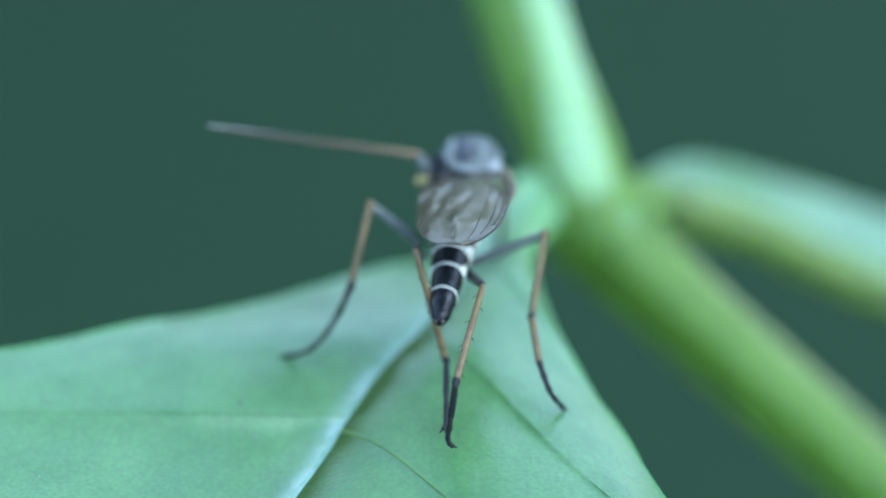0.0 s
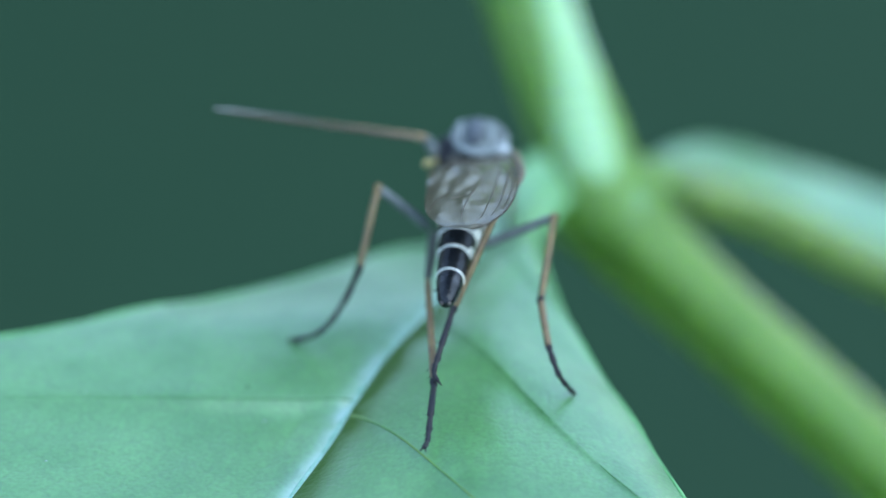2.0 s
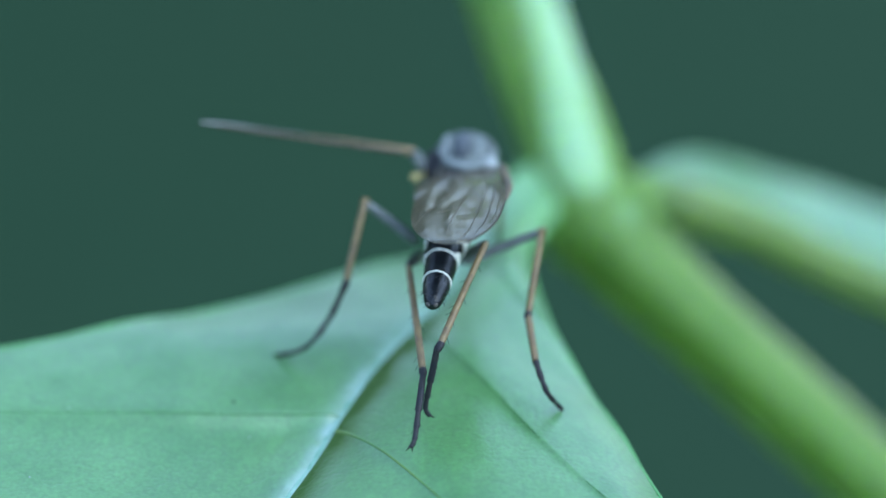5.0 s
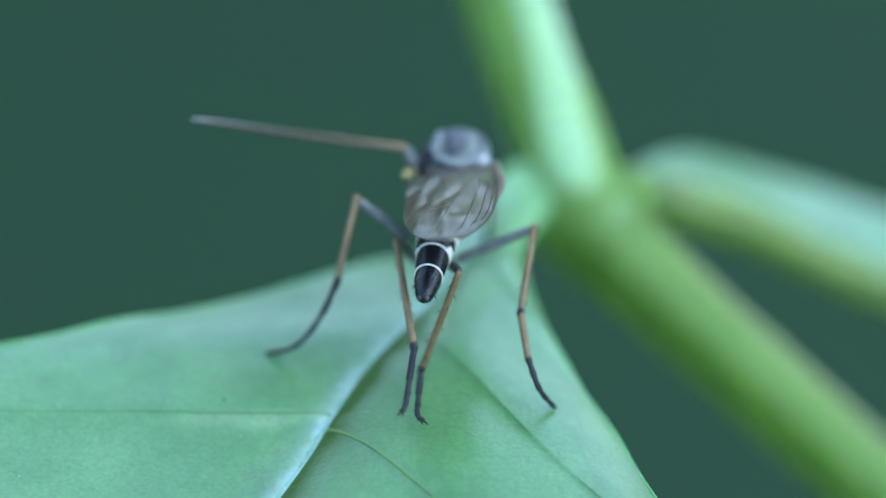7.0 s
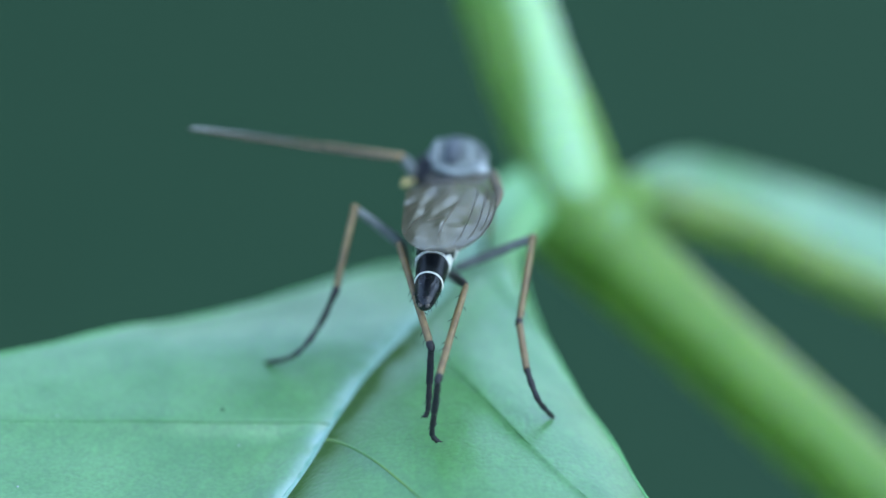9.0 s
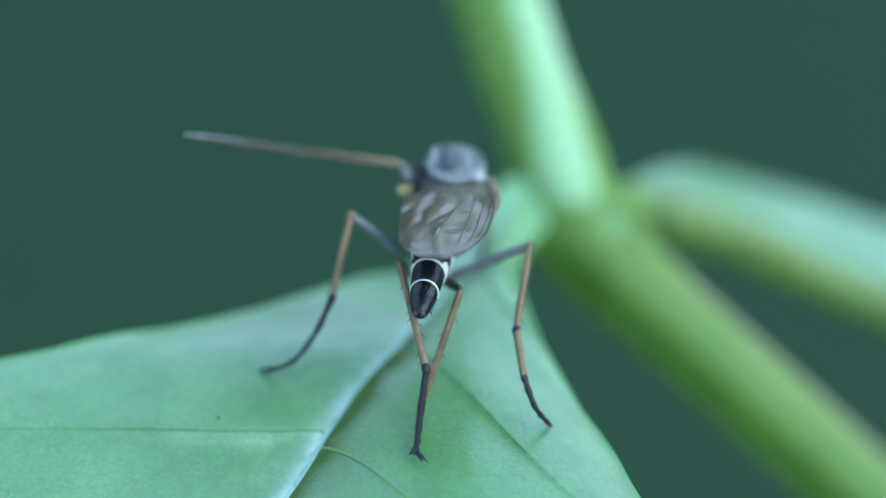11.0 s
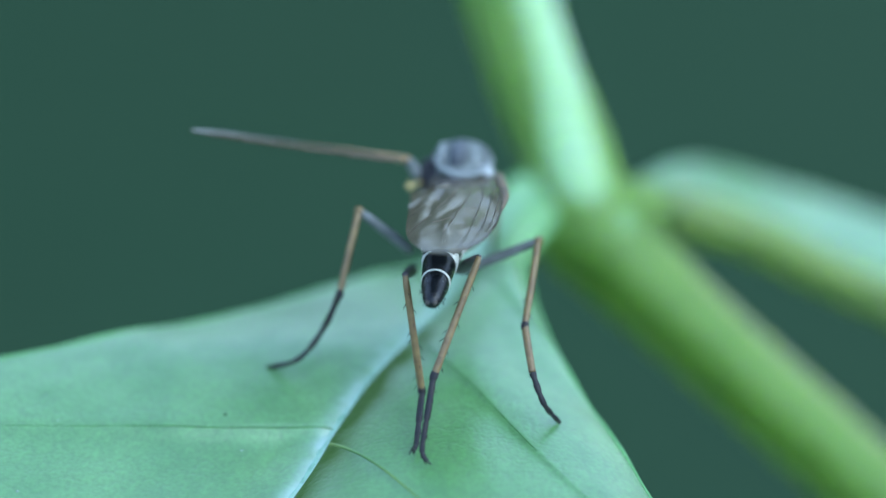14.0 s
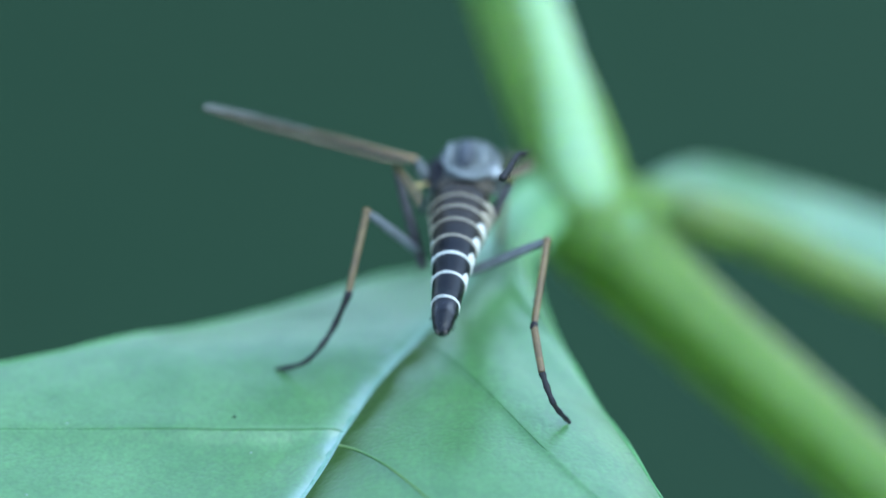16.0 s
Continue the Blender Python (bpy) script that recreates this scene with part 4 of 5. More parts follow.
    walk(hind_tibia_left, [
        (0, aim(-0.686, 0.008, 0.011, 0.086, -0.874, -2.858)),
        (0.2, aim(-0.660, 0.470, -0.390, 0.121, -1.084, -2.956)),
        (0.5, aim(-0.593, -0.497, -0.903, -0.247, -3.068, -2.601)),
        (0.7, aim(-0.573, 0.827, -1.628, 0.018, -2.046, -2.629)),
        (0.8, aim(-0.582, 0.938, -1.470, 0.078, -1.908, -2.506)),
        (1, aim(-0.599, 1.034, -1.332, -0.152, -1.816, -2.468)),
        (1.2, aim(-0.829, 0.953, -1.408, -0.574, -2.069, -2.051)),
        (1.3, aim(-0.870, 1.157, -1.017, -0.580, -1.568, -2.466)),
        (1.5, aim(-0.884, 1.779, -0.282, -0.230, -0.514, -2.264)),
        (1.8, aim(-0.575, 0.864, -1.599, -0.223, -2.021, -2.676)),
        (2, aim(-0.610, 0.729, -1.984, -0.441, -2.185, -3.029)),
        (2.2, aim(-0.852, 0.919, -1.695, -0.880, -2.113, -2.337)),
        (2.3, aim(-0.848, 0.992, -1.409, -0.796, -2.012, -2.171)),
        (2.5, aim(-0.901, 1.643, -0.474, -0.298, -0.956, -2.053)),
        (2.8, aim(-0.690, 1.072, -1.342, -0.084, -1.747, -2.480)),
        (3, aim(-0.788, -0.084, -0.537, -0.268, -2.397, -2.534)),
        (3.2, aim(-0.572, -0.680, -0.327, -0.227, -0.976, -3.394)),
        (3.5, aim(-0.819, 0.735, 0.734, -0.179, -0.156, -2.165)),
        (3.6, aim(-0.680, 0.470, -0.185, -0.041, -1.848, -2.142)),
        (3.7, aim(-0.541, 0.205, -1.104, -0.097, -2.835, -1.523)),
        (4, aim(-0.696, -0.684, -0.804, -0.644, -3.702, -1.512)),
        (4.2, aim(-0.904, 0.613, -0.527, -0.510, -2.309, -1.487)),
        (4.6, aim(-0.791, 1.127, 0.202, -0.108, -1.556, -1.194)),
        (4.9, aim(-0.766, 0.997, -0.761, -0.284, -1.785, -2.042)),
        (5.2, aim(-0.741, 0.866, -1.724, -0.463, -1.996, -2.882)),
        (5.8, aim(-0.818, 1.813, -0.388, -0.069, -0.491, -2.321)),
        (6.3, aim(-0.681, 0.817, -0.406, -0.113, -0.240, -3.264)),
        (6.4, aim(-0.616, 0.829, -1.077, -0.161, -1.315, -3.269)),
        (6.5, aim(-0.552, 0.842, -1.748, -0.286, -2.024, -2.899)),
        (6.8, aim(-0.753, 0.875, -1.805, -0.698, -2.050, -2.828)),
        (7, aim(-0.884, 1.423, -0.871, -0.399, -1.355, -2.158)),
        (7.2, aim(-0.877, 1.670, 0.033, -0.242, -0.200, -2.357)),
        (7.3, aim(-0.704, 1.192, -0.274, -0.030, -0.164, -2.978)),
        (7.5, aim(-0.558, 0.774, -1.860, -0.248, -2.145, -2.858)),
        (7.8, aim(-0.805, 1.051, -1.260, -0.611, -1.871, -2.277)),
        (8, aim(-0.898, 0.949, 0.070, -0.144, -1.253, -1.977)),
        (8.2, aim(-0.511, -0.005, -0.739, -0.171, -2.997, -1.477)),
        (8.5, aim(-0.714, -0.481, -0.689, -0.627, -3.474, -1.493)),
        (8.7, aim(-0.795, 0.809, -0.389, -0.343, -2.135, -1.248)),
        (9, aim(-0.761, 1.027, -0.374, 0.053, -1.751, -1.482)),
        (9.2, aim(-0.530, 0.418, -1.267, -0.301, -2.661, -1.549)),
        (9.6, aim(-0.878, 0.706, 0.426, -0.075, -1.605, -1.478)),
        (9.85, aim(-0.825, 0.826, -0.495, -0.159, -1.713, -2.143)),
        (10.1, aim(-0.772, 0.946, -1.415, -0.252, -1.786, -2.786)),
        (10.6, aim(-0.866, 1.762, -0.198, -0.075, -0.103, -2.545)),
        (10.95, aim(-0.708, 1.159, -0.605, 0.009, -1.455, -2.110)),
        (11.3, aim(-0.549, 0.557, -1.013, -0.003, -2.459, -1.475)),
        (11.4, aim(-0.698, 0.848, -1.057, -0.219, -2.053, -2.036)),
        (11.5, aim(-0.846, 1.140, -1.101, -0.449, -1.561, -2.569)),
        (11.7, aim(-0.856, 1.186, -1.159, -0.237, -1.520, -2.539)),
        (11.9, aim(-0.793, 1.698, -0.382, -0.089, -0.191, -2.738)),
        (12, aim(-0.528, 0.966, -1.388, 0.081, -1.827, -2.589)),
        (12.3, aim(-0.655, 0.984, -1.411, -0.375, -1.659, -3.007)),
        (12.5, aim(-0.774, 1.348, -0.928, -0.134, -1.290, -2.426)),
        (12.7, aim(-0.816, 1.966, -0.109, -0.052, 0.107, -2.469)),
        (12.8, aim(-0.521, -0.312, -0.411, 0.078, -0.343, -3.452)),
        (12.9, aim(-0.527, 0.277, -1.078, 0.046, -1.541, -3.523)),
        (13, aim(-0.534, 0.866, -1.746, -0.198, -2.067, -2.692)),
        (13.2, aim(-0.613, 0.962, -1.547, -0.425, -2.105, -1.960)),
        (13.5, aim(-0.969, 2.004, -0.497, -0.255, -0.479, -2.211)),
        (13.7, aim(-0.619, 0.534, -0.114, -0.067, -0.169, -3.083)),
        (14, aim(-0.686, -0.156, -0.439, -0.288, -1.003, -3.394)),
        (14.1, aim(-0.633, 0.450, -1.062, -0.120, -1.705, -3.231)),
        (14.2, aim(-0.580, 1.055, -1.686, -0.077, -1.882, -2.539)),
        (14.5, aim(-0.570, 1.035, -1.735, -0.270, -2.034, -2.052)),
        (14.6, aim(-0.589, 0.833, -1.431, -0.358, -2.240, -1.768)),
        (14.7, aim(-0.607, 0.631, -1.127, -0.446, -2.444, -1.485)),
        (15, aim(-0.933, 1.981, -0.125, -0.392, -0.838, -1.295)),
        (15.3, aim(-1.134, 2.251, 0.268, -1.123, -0.649, -0.826)),
        (15.35, aim(-1.135, 3.175, 0.134, -0.795, 0.094, 0.093)),
        (15.4, aim(-1.137, 4.098, -0.001, -0.512, 1.238, 1.018)),
        (15.5, aim(-1.019, 4.112, 0.022, -0.580, 1.380, 1.420)),
        (15.55, aim(-1.049, 4.016, 0.069, -0.412, 1.204, 1.208)),
        (15.6, aim(-1.079, 3.920, 0.116, -0.252, 1.061, 0.983)),
        (15.625, aim(-1.085, 3.795, 0.165, -0.213, 0.884, 0.778)),
        (15.65, aim(-1.091, 3.670, 0.213, -0.180, 0.729, 0.570)),
        (15.675, aim(-1.097, 3.545, 0.261, -0.153, 0.594, 0.358)),
        (15.7, aim(-1.103, 3.420, 0.309, -0.133, 0.480, 0.146)),
        (15.8, aim(-1.016, 2.054, 0.356, -0.279, -0.924, -0.089)),
        (15.9, aim(-1.272, 1.346, 0.001, -1.152, -1.714, -0.479)),
        (15.925, aim(-1.251, 2.028, 0.000, -0.970, -1.054, -0.179)),
        (15.95, aim(-1.231, 2.711, -0.001, -0.791, -0.355, 0.122)),
        (15.975, aim(-1.210, 3.394, -0.002, -0.618, 0.381, 0.422)),
        (16, aim(-1.190, 4.076, -0.003, -0.452, 1.153, 0.717)),
    ])
    walk(hind_tarsus_left, [
        (0, aim(0.086, -0.874, -2.858, 0.083, -2.859, -3.545)),
        (0.2, aim(0.121, -1.084, -2.956, 0.187, -3.167, -3.211)),
        (0.5, aim(-0.247, -3.068, -2.601, -0.187, -4.914, -3.600)),
        (0.7, aim(0.018, -2.046, -2.629, 0.016, -4.054, -3.246)),
        (0.8, aim(0.078, -1.908, -2.506, 0.099, -3.945, -3.019)),
        (1, aim(-0.152, -1.816, -2.468, -0.099, -3.902, -2.237)),
        (1.2, aim(-0.574, -2.069, -2.051, -0.765, -4.147, -1.816)),
        (1.3, aim(-0.580, -1.568, -2.466, -0.652, -3.666, -2.428)),
        (1.5, aim(-0.230, -0.514, -2.264, -0.389, -2.442, -3.080)),
        (1.8, aim(-0.223, -2.021, -2.676, -0.606, -4.085, -2.759)),
        (2, aim(-0.441, -2.185, -3.029, -0.607, -4.244, -3.405)),
        (2.2, aim(-0.880, -2.113, -2.337, -1.272, -4.156, -2.630)),
        (2.3, aim(-0.796, -2.012, -2.171, -0.857, -4.106, -2.323)),
        (2.5, aim(-0.298, -0.956, -2.053, -0.505, -2.989, -2.538)),
        (2.8, aim(-0.084, -1.747, -2.480, -0.179, -3.669, -3.322)),
        (3, aim(-0.268, -2.397, -2.534, -0.379, -4.253, -3.511)),
        (3.2, aim(-0.227, -0.976, -3.394, -0.327, -3.066, -3.574)),
        (3.5, aim(-0.179, -0.156, -2.165, -0.442, -2.079, -2.968)),
        (3.6, aim(-0.041, -1.848, -2.142, -0.453, -3.336, -3.565)),
        (3.7, aim(-0.097, -2.835, -1.523, -0.309, -2.629, -3.602)),
        (4, aim(-0.644, -3.702, -1.512, -0.780, -3.432, -3.590)),
        (4.2, aim(-0.510, -2.309, -1.487, -0.556, -2.323, -3.587)),
        (4.6, aim(-0.108, -1.556, -1.194, -0.364, -1.724, -3.271)),
        (4.9, aim(-0.284, -1.785, -2.042, -0.550, -3.297, -3.475)),
        (5.2, aim(-0.463, -1.996, -2.882, -0.605, -4.090, -2.949)),
        (5.8, aim(-0.069, -0.491, -2.321, -0.330, -2.437, -3.069)),
        (6.3, aim(-0.113, -0.240, -3.264, -0.141, -2.326, -3.506)),
        (6.4, aim(-0.161, -1.315, -3.269, -0.346, -3.405, -3.361)),
        (6.5, aim(-0.286, -2.024, -2.899, -0.626, -4.095, -2.841)),
        (6.8, aim(-0.698, -2.050, -2.828, -0.931, -4.079, -3.317)),
        (7, aim(-0.399, -1.355, -2.158, -0.626, -3.401, -2.572)),
        (7.2, aim(-0.242, -0.200, -2.357, -0.374, -2.057, -3.329)),
        (7.3, aim(-0.030, -0.164, -2.978, 0.027, -2.171, -3.594)),
        (7.5, aim(-0.248, -2.145, -2.858, -0.647, -4.203, -2.972)),
        (7.8, aim(-0.611, -1.871, -2.277, -0.683, -3.942, -2.615)),
        (8, aim(-0.144, -1.253, -1.977, -0.362, -2.749, -3.436)),
        (8.2, aim(-0.171, -2.997, -1.477, -0.339, -2.986, -3.570)),
        (8.5, aim(-0.627, -3.474, -1.493, -0.970, -3.527, -3.564)),
        (8.7, aim(-0.343, -2.135, -1.248, -0.426, -1.897, -3.332)),
        (9, aim(0.053, -1.751, -1.482, -0.031, -2.041, -3.561)),
        (9.2, aim(-0.301, -2.661, -1.549, -0.569, -2.967, -3.609)),
        (9.6, aim(-0.075, -1.605, -1.478, -0.273, -1.979, -3.535)),
        (9.85, aim(-0.159, -1.713, -2.143, -0.469, -3.226, -3.567)),
        (10.1, aim(-0.252, -1.786, -2.786, -0.550, -3.826, -3.185)),
        (10.6, aim(-0.075, -0.103, -2.545, -0.236, -1.922, -3.582)),
        (10.95, aim(0.009, -1.455, -2.110, -0.258, -2.941, -3.569)),
        (11.3, aim(-0.003, -2.459, -1.475, -0.167, -2.458, -3.569)),
        (11.4, aim(-0.219, -2.053, -2.036, -0.558, -3.449, -3.568)),
        (11.5, aim(-0.449, -1.561, -2.569, -0.733, -3.411, -3.522)),
        (11.7, aim(-0.237, -1.520, -2.539, -0.390, -3.484, -3.267)),
        (11.9, aim(-0.089, -0.191, -2.738, -0.080, -2.213, -3.304)),
        (12, aim(0.081, -1.827, -2.589, -0.092, -3.907, -2.816)),
        (12.3, aim(-0.375, -1.659, -3.007, -0.459, -3.700, -3.493)),
        (12.5, aim(-0.134, -1.290, -2.426, -0.079, -3.162, -3.376)),
        (12.7, aim(-0.052, 0.107, -2.469, -0.006, -1.932, -2.970)),
        (12.8, aim(0.078, -0.343, -3.452, -0.119, -2.432, -3.532)),
        (12.9, aim(0.046, -1.541, -3.523, -0.147, -3.632, -3.515)),
        (13, aim(-0.198, -2.067, -2.692, -0.386, -4.156, -2.595)),
        (13.2, aim(-0.425, -2.105, -1.960, -0.478, -4.196, -2.151)),
        (13.5, aim(-0.255, -0.479, -2.211, -0.431, -2.404, -3.029)),
        (13.7, aim(-0.067, -0.169, -3.083, 0.042, -2.214, -3.548)),
        (14, aim(-0.288, -1.003, -3.394, -0.435, -3.090, -3.579)),
        (14.1, aim(-0.120, -1.705, -3.231, -0.265, -3.776, -3.551)),
        (14.2, aim(-0.077, -1.882, -2.539, -0.217, -3.902, -3.096)),
        (14.5, aim(-0.270, -2.034, -2.052, -0.364, -4.093, -2.456)),
        (14.6, aim(-0.358, -2.240, -1.768, -0.491, -3.565, -3.392)),
        (14.7, aim(-0.446, -2.444, -1.485, -0.557, -2.426, -3.582)),
        (15, aim(-0.392, -0.838, -1.295, -0.489, -1.221, -3.358)),
        (15.3, aim(-1.123, -0.649, -0.826, -1.659, -0.440, -2.845)),
        (15.35, aim(-0.795, 0.094, 0.093, -1.194, 1.529, -1.386)),
        (15.4, aim(-0.512, 1.238, 1.018, -0.610, 3.309, 0.687)),
        (15.5, aim(-0.580, 1.380, 1.420, -0.992, 3.178, 2.424)),
        (15.55, aim(-0.412, 1.204, 1.208, -0.414, 3.303, 1.276)),
        (15.6, aim(-0.252, 1.061, 0.983, 0.158, 2.920, 0.097)),
        (15.625, aim(-0.213, 0.884, 0.778, 1.392, 2.055, 0.202)),
        (15.65, aim(-0.180, 0.729, 0.570, 1.907, 0.691, 0.559)),
        (15.675, aim(-0.153, 0.594, 0.358, 1.487, -0.636, 0.918)),
        (15.7, aim(-0.133, 0.480, 0.146, 0.334, -1.396, 0.966)),
        (15.8, aim(-0.279, -0.924, -0.089, 0.241, -2.834, -0.791)),
        (15.9, aim(-1.152, -1.714, -0.479, -1.055, -3.782, -0.832)),
        (15.925, aim(-0.970, -1.054, -0.179, -0.474, -2.520, -1.599)),
        (15.95, aim(-0.791, -0.355, 0.122, -0.083, -0.668, -1.830)),
        (15.975, aim(-0.618, 0.381, 0.422, 0.036, 1.338, -1.329)),
        (16, aim(-0.452, 1.153, 0.717, -0.097, 3.021, -0.175)),
    ])
    walk(hind_femur_right, [
        (0, aim(0.554, 1.882, -2.010, 0.993, -0.514, -0.734)),
        (0.2, aim(0.550, 1.913, -1.996, 0.986, -0.439, -0.639)),
        (0.35, aim(0.568, 2.129, -1.987, 1.197, 0.098, -0.242)),
        (0.5, aim(0.602, 2.241, -1.927, 1.407, 0.636, 0.155)),
        (0.7, aim(0.379, 2.742, -2.475, 1.080, 0.445, -1.134)),
        (0.8, aim(0.361, 2.857, -2.563, 0.901, 0.610, -1.073)),
        (1, aim(0.441, 2.575, -2.352, 1.431, 1.267, -0.144)),
        (1.2, aim(0.457, 2.222, -2.119, 0.656, -0.001, -0.512)),
        (1.3, aim(0.476, 1.889, -1.957, 0.651, -0.453, -0.526)),
        (1.5, aim(0.507, 1.373, -1.752, 0.673, -1.060, -0.481)),
        (1.8, aim(0.418, 2.620, -2.408, 0.952, 0.492, -0.750)),
        (2, aim(0.517, 2.446, -2.105, 1.287, 1.201, 0.223)),
        (2.2, aim(0.420, 2.613, -2.404, 0.863, 0.628, -0.554)),
        (2.3, aim(0.417, 2.632, -2.417, 0.794, 0.489, -0.735)),
        (2.367, aim(0.418, 2.636, -2.415, 0.737, 0.345, -0.928)),
        (2.433, aim(0.421, 2.620, -2.403, 0.681, 0.201, -1.122)),
        (2.5, aim(0.424, 2.582, -2.384, 0.625, 0.056, -1.316)),
        (2.8, aim(0.471, 2.252, -2.162, 0.786, -0.028, -0.657)),
        (3, aim(0.374, 2.775, -2.544, 0.938, 0.740, -0.783)),
        (3.1, aim(0.384, 2.723, -2.495, 1.031, 0.673, -0.780)),
        (3.2, aim(0.399, 2.667, -2.447, 1.124, 0.607, -0.776)),
        (3.35, aim(0.412, 2.649, -2.423, 0.892, 0.364, -0.969)),
        (3.5, aim(0.425, 2.576, -2.380, 0.659, 0.121, -1.162)),
        (3.7, aim(0.478, 2.272, -2.194, 0.867, -0.060, -0.789)),
        (4, aim(0.636, 2.120, -1.727, 1.327, 0.563, 0.433)),
        (4.2, aim(0.432, 2.382, -2.259, 0.531, 0.039, -0.824)),
        (4.6, aim(0.432, 2.530, -2.352, 0.730, 0.151, -1.004)),
        (5.2, aim(0.530, 2.362, -2.098, 1.282, 0.705, -0.036)),
        (5.8, aim(0.468, 2.256, -2.196, 0.781, -0.117, -0.843)),
        (6.3, aim(0.410, 2.684, -2.440, 0.760, 0.316, -1.088)),
        (6.5, aim(0.427, 2.589, -2.382, 1.190, 0.700, -0.535)),
        (6.65, aim(0.372, 2.729, -2.516, 1.116, 0.815, -0.688)),
        (6.8, aim(0.321, 2.874, -2.647, 1.041, 0.929, -0.840)),
        (7, aim(0.487, 1.909, -1.960, 0.702, -0.415, -0.506)),
        (7.1, aim(0.442, 2.440, -2.298, 0.720, 0.082, -0.910)),
        (7.2, aim(0.363, 2.983, -2.596, 0.737, 0.579, -1.315)),
        (7.3, aim(0.495, 2.015, -2.067, 0.789, -0.374, -0.737)),
        (7.5, aim(0.480, 2.456, -2.241, 1.206, 0.635, -0.313)),
        (7.8, aim(0.459, 2.096, -2.084, 0.627, -0.247, -0.653)),
        (7.867, aim(0.435, 2.492, -2.331, 0.706, 0.109, -0.986)),
        (7.933, aim(0.373, 2.894, -2.540, 0.786, 0.465, -1.319)),
        (8, aim(0.250, 3.296, -2.681, 0.865, 0.821, -1.653)),
        (8.2, aim(0.206, 3.226, -2.801, 0.971, 1.014, -1.356)),
        (8.5, aim(0.507, 2.417, -2.154, 1.256, 0.813, -0.049)),
        (8.6, aim(0.402, 2.669, -2.456, 0.997, 0.684, -0.649)),
        (8.7, aim(0.371, 2.933, -2.578, 0.738, 0.555, -1.248)),
        (9, aim(0.467, 2.365, -2.260, 0.918, 0.002, -0.928)),
        (9.2, aim(0.296, 2.804, -2.657, 1.268, 1.232, -0.621)),
        (9.4, aim(0.228, 3.045, -2.774, 1.093, 1.064, -1.073)),
        (9.6, aim(0.228, 3.270, -2.732, 0.917, 0.896, -1.526)),
        (10.1, aim(0.087, 2.980, -3.010, 1.240, 1.670, -0.884)),
        (10.6, aim(0.205, 3.271, -2.773, 0.951, 0.970, -1.465)),
        (10.95, aim(0.433, 2.544, -2.359, 0.876, 0.215, -0.965)),
        (11.3, aim(0.520, 1.792, -1.896, 0.800, -0.540, -0.464)),
        (11.5, aim(0.547, 2.227, -2.014, 1.174, 0.348, -0.106)),
        (11.6, aim(0.387, 2.730, -2.495, 0.967, 0.618, -0.831)),
        (11.7, aim(0.280, 3.321, -2.744, 0.761, 0.888, -1.557)),
        (11.9, aim(0.265, 3.280, -2.729, 0.824, 0.868, -1.533)),
        (12, aim(0.151, 3.248, -2.786, 1.077, 1.035, -1.441)),
        (12.3, aim(0.197, 3.089, -2.866, 1.061, 1.214, -1.050)),
        (12.5, aim(0.194, 3.352, -2.716, 0.932, 0.919, -1.667)),
        (12.567, aim(0.264, 3.242, -2.694, 0.863, 0.813, -1.550)),
        (12.633, aim(0.320, 3.124, -2.657, 0.794, 0.707, -1.434)),
        (12.7, aim(0.362, 3.002, -2.608, 0.725, 0.601, -1.318)),
        (12.8, aim(0.441, 2.501, -2.326, 0.859, 0.241, -0.815)),
        (13, aim(0.549, 2.384, -2.078, 1.415, 0.910, 0.076)),
        (13.2, aim(0.445, 2.530, -2.325, 1.078, 0.602, -0.468)),
        (13.5, aim(0.464, 2.276, -2.203, 0.767, -0.083, -0.823)),
        (13.7, aim(0.408, 2.675, -2.434, 0.867, 0.307, -1.113)),
        (14, aim(0.592, 1.929, -1.778, 1.097, -0.064, 0.047)),
        (14.2, aim(0.490, 2.418, -2.207, 1.178, 0.554, -0.306)),
        (14.35, aim(0.322, 2.820, -2.618, 1.155, 0.990, -0.742)),
        (14.5, aim(0.067, 3.188, -3.000, 1.132, 1.425, -1.178)),
        (14.6, aim(0.174, 3.146, -2.893, 1.048, 1.224, -1.132)),
        (14.7, aim(0.261, 3.070, -2.782, 0.963, 1.022, -1.086)),
        (15, aim(0.330, 3.288, -2.830, 0.641, 0.984, -1.362)),
        (15.3, aim(0.474, 2.575, -2.286, 1.658, 2.041, 0.138)),
        (15.35, aim(0.373, 2.586, -2.475, 1.769, 2.926, -0.131)),
        (15.4, aim(0.423, 2.598, -2.391, 1.881, 3.811, -0.399)),
        (15.5, aim(0.423, 2.598, -2.391, 1.792, 3.845, -0.358)),
        (15.6, aim(0.423, 2.598, -2.391, 1.846, 3.824, -0.383)),
        (15.7, aim(0.423, 2.598, -2.391, 1.884, 3.808, -0.400)),
        (15.8, aim(0.423, 2.598, -2.391, 1.862, 3.817, -0.389)),
        (15.9, aim(0.423, 2.598, -2.391, 1.843, 3.823, -0.379)),
        (16, aim(0.423, 2.598, -2.391, 1.823, 3.829, -0.369)),
    ])
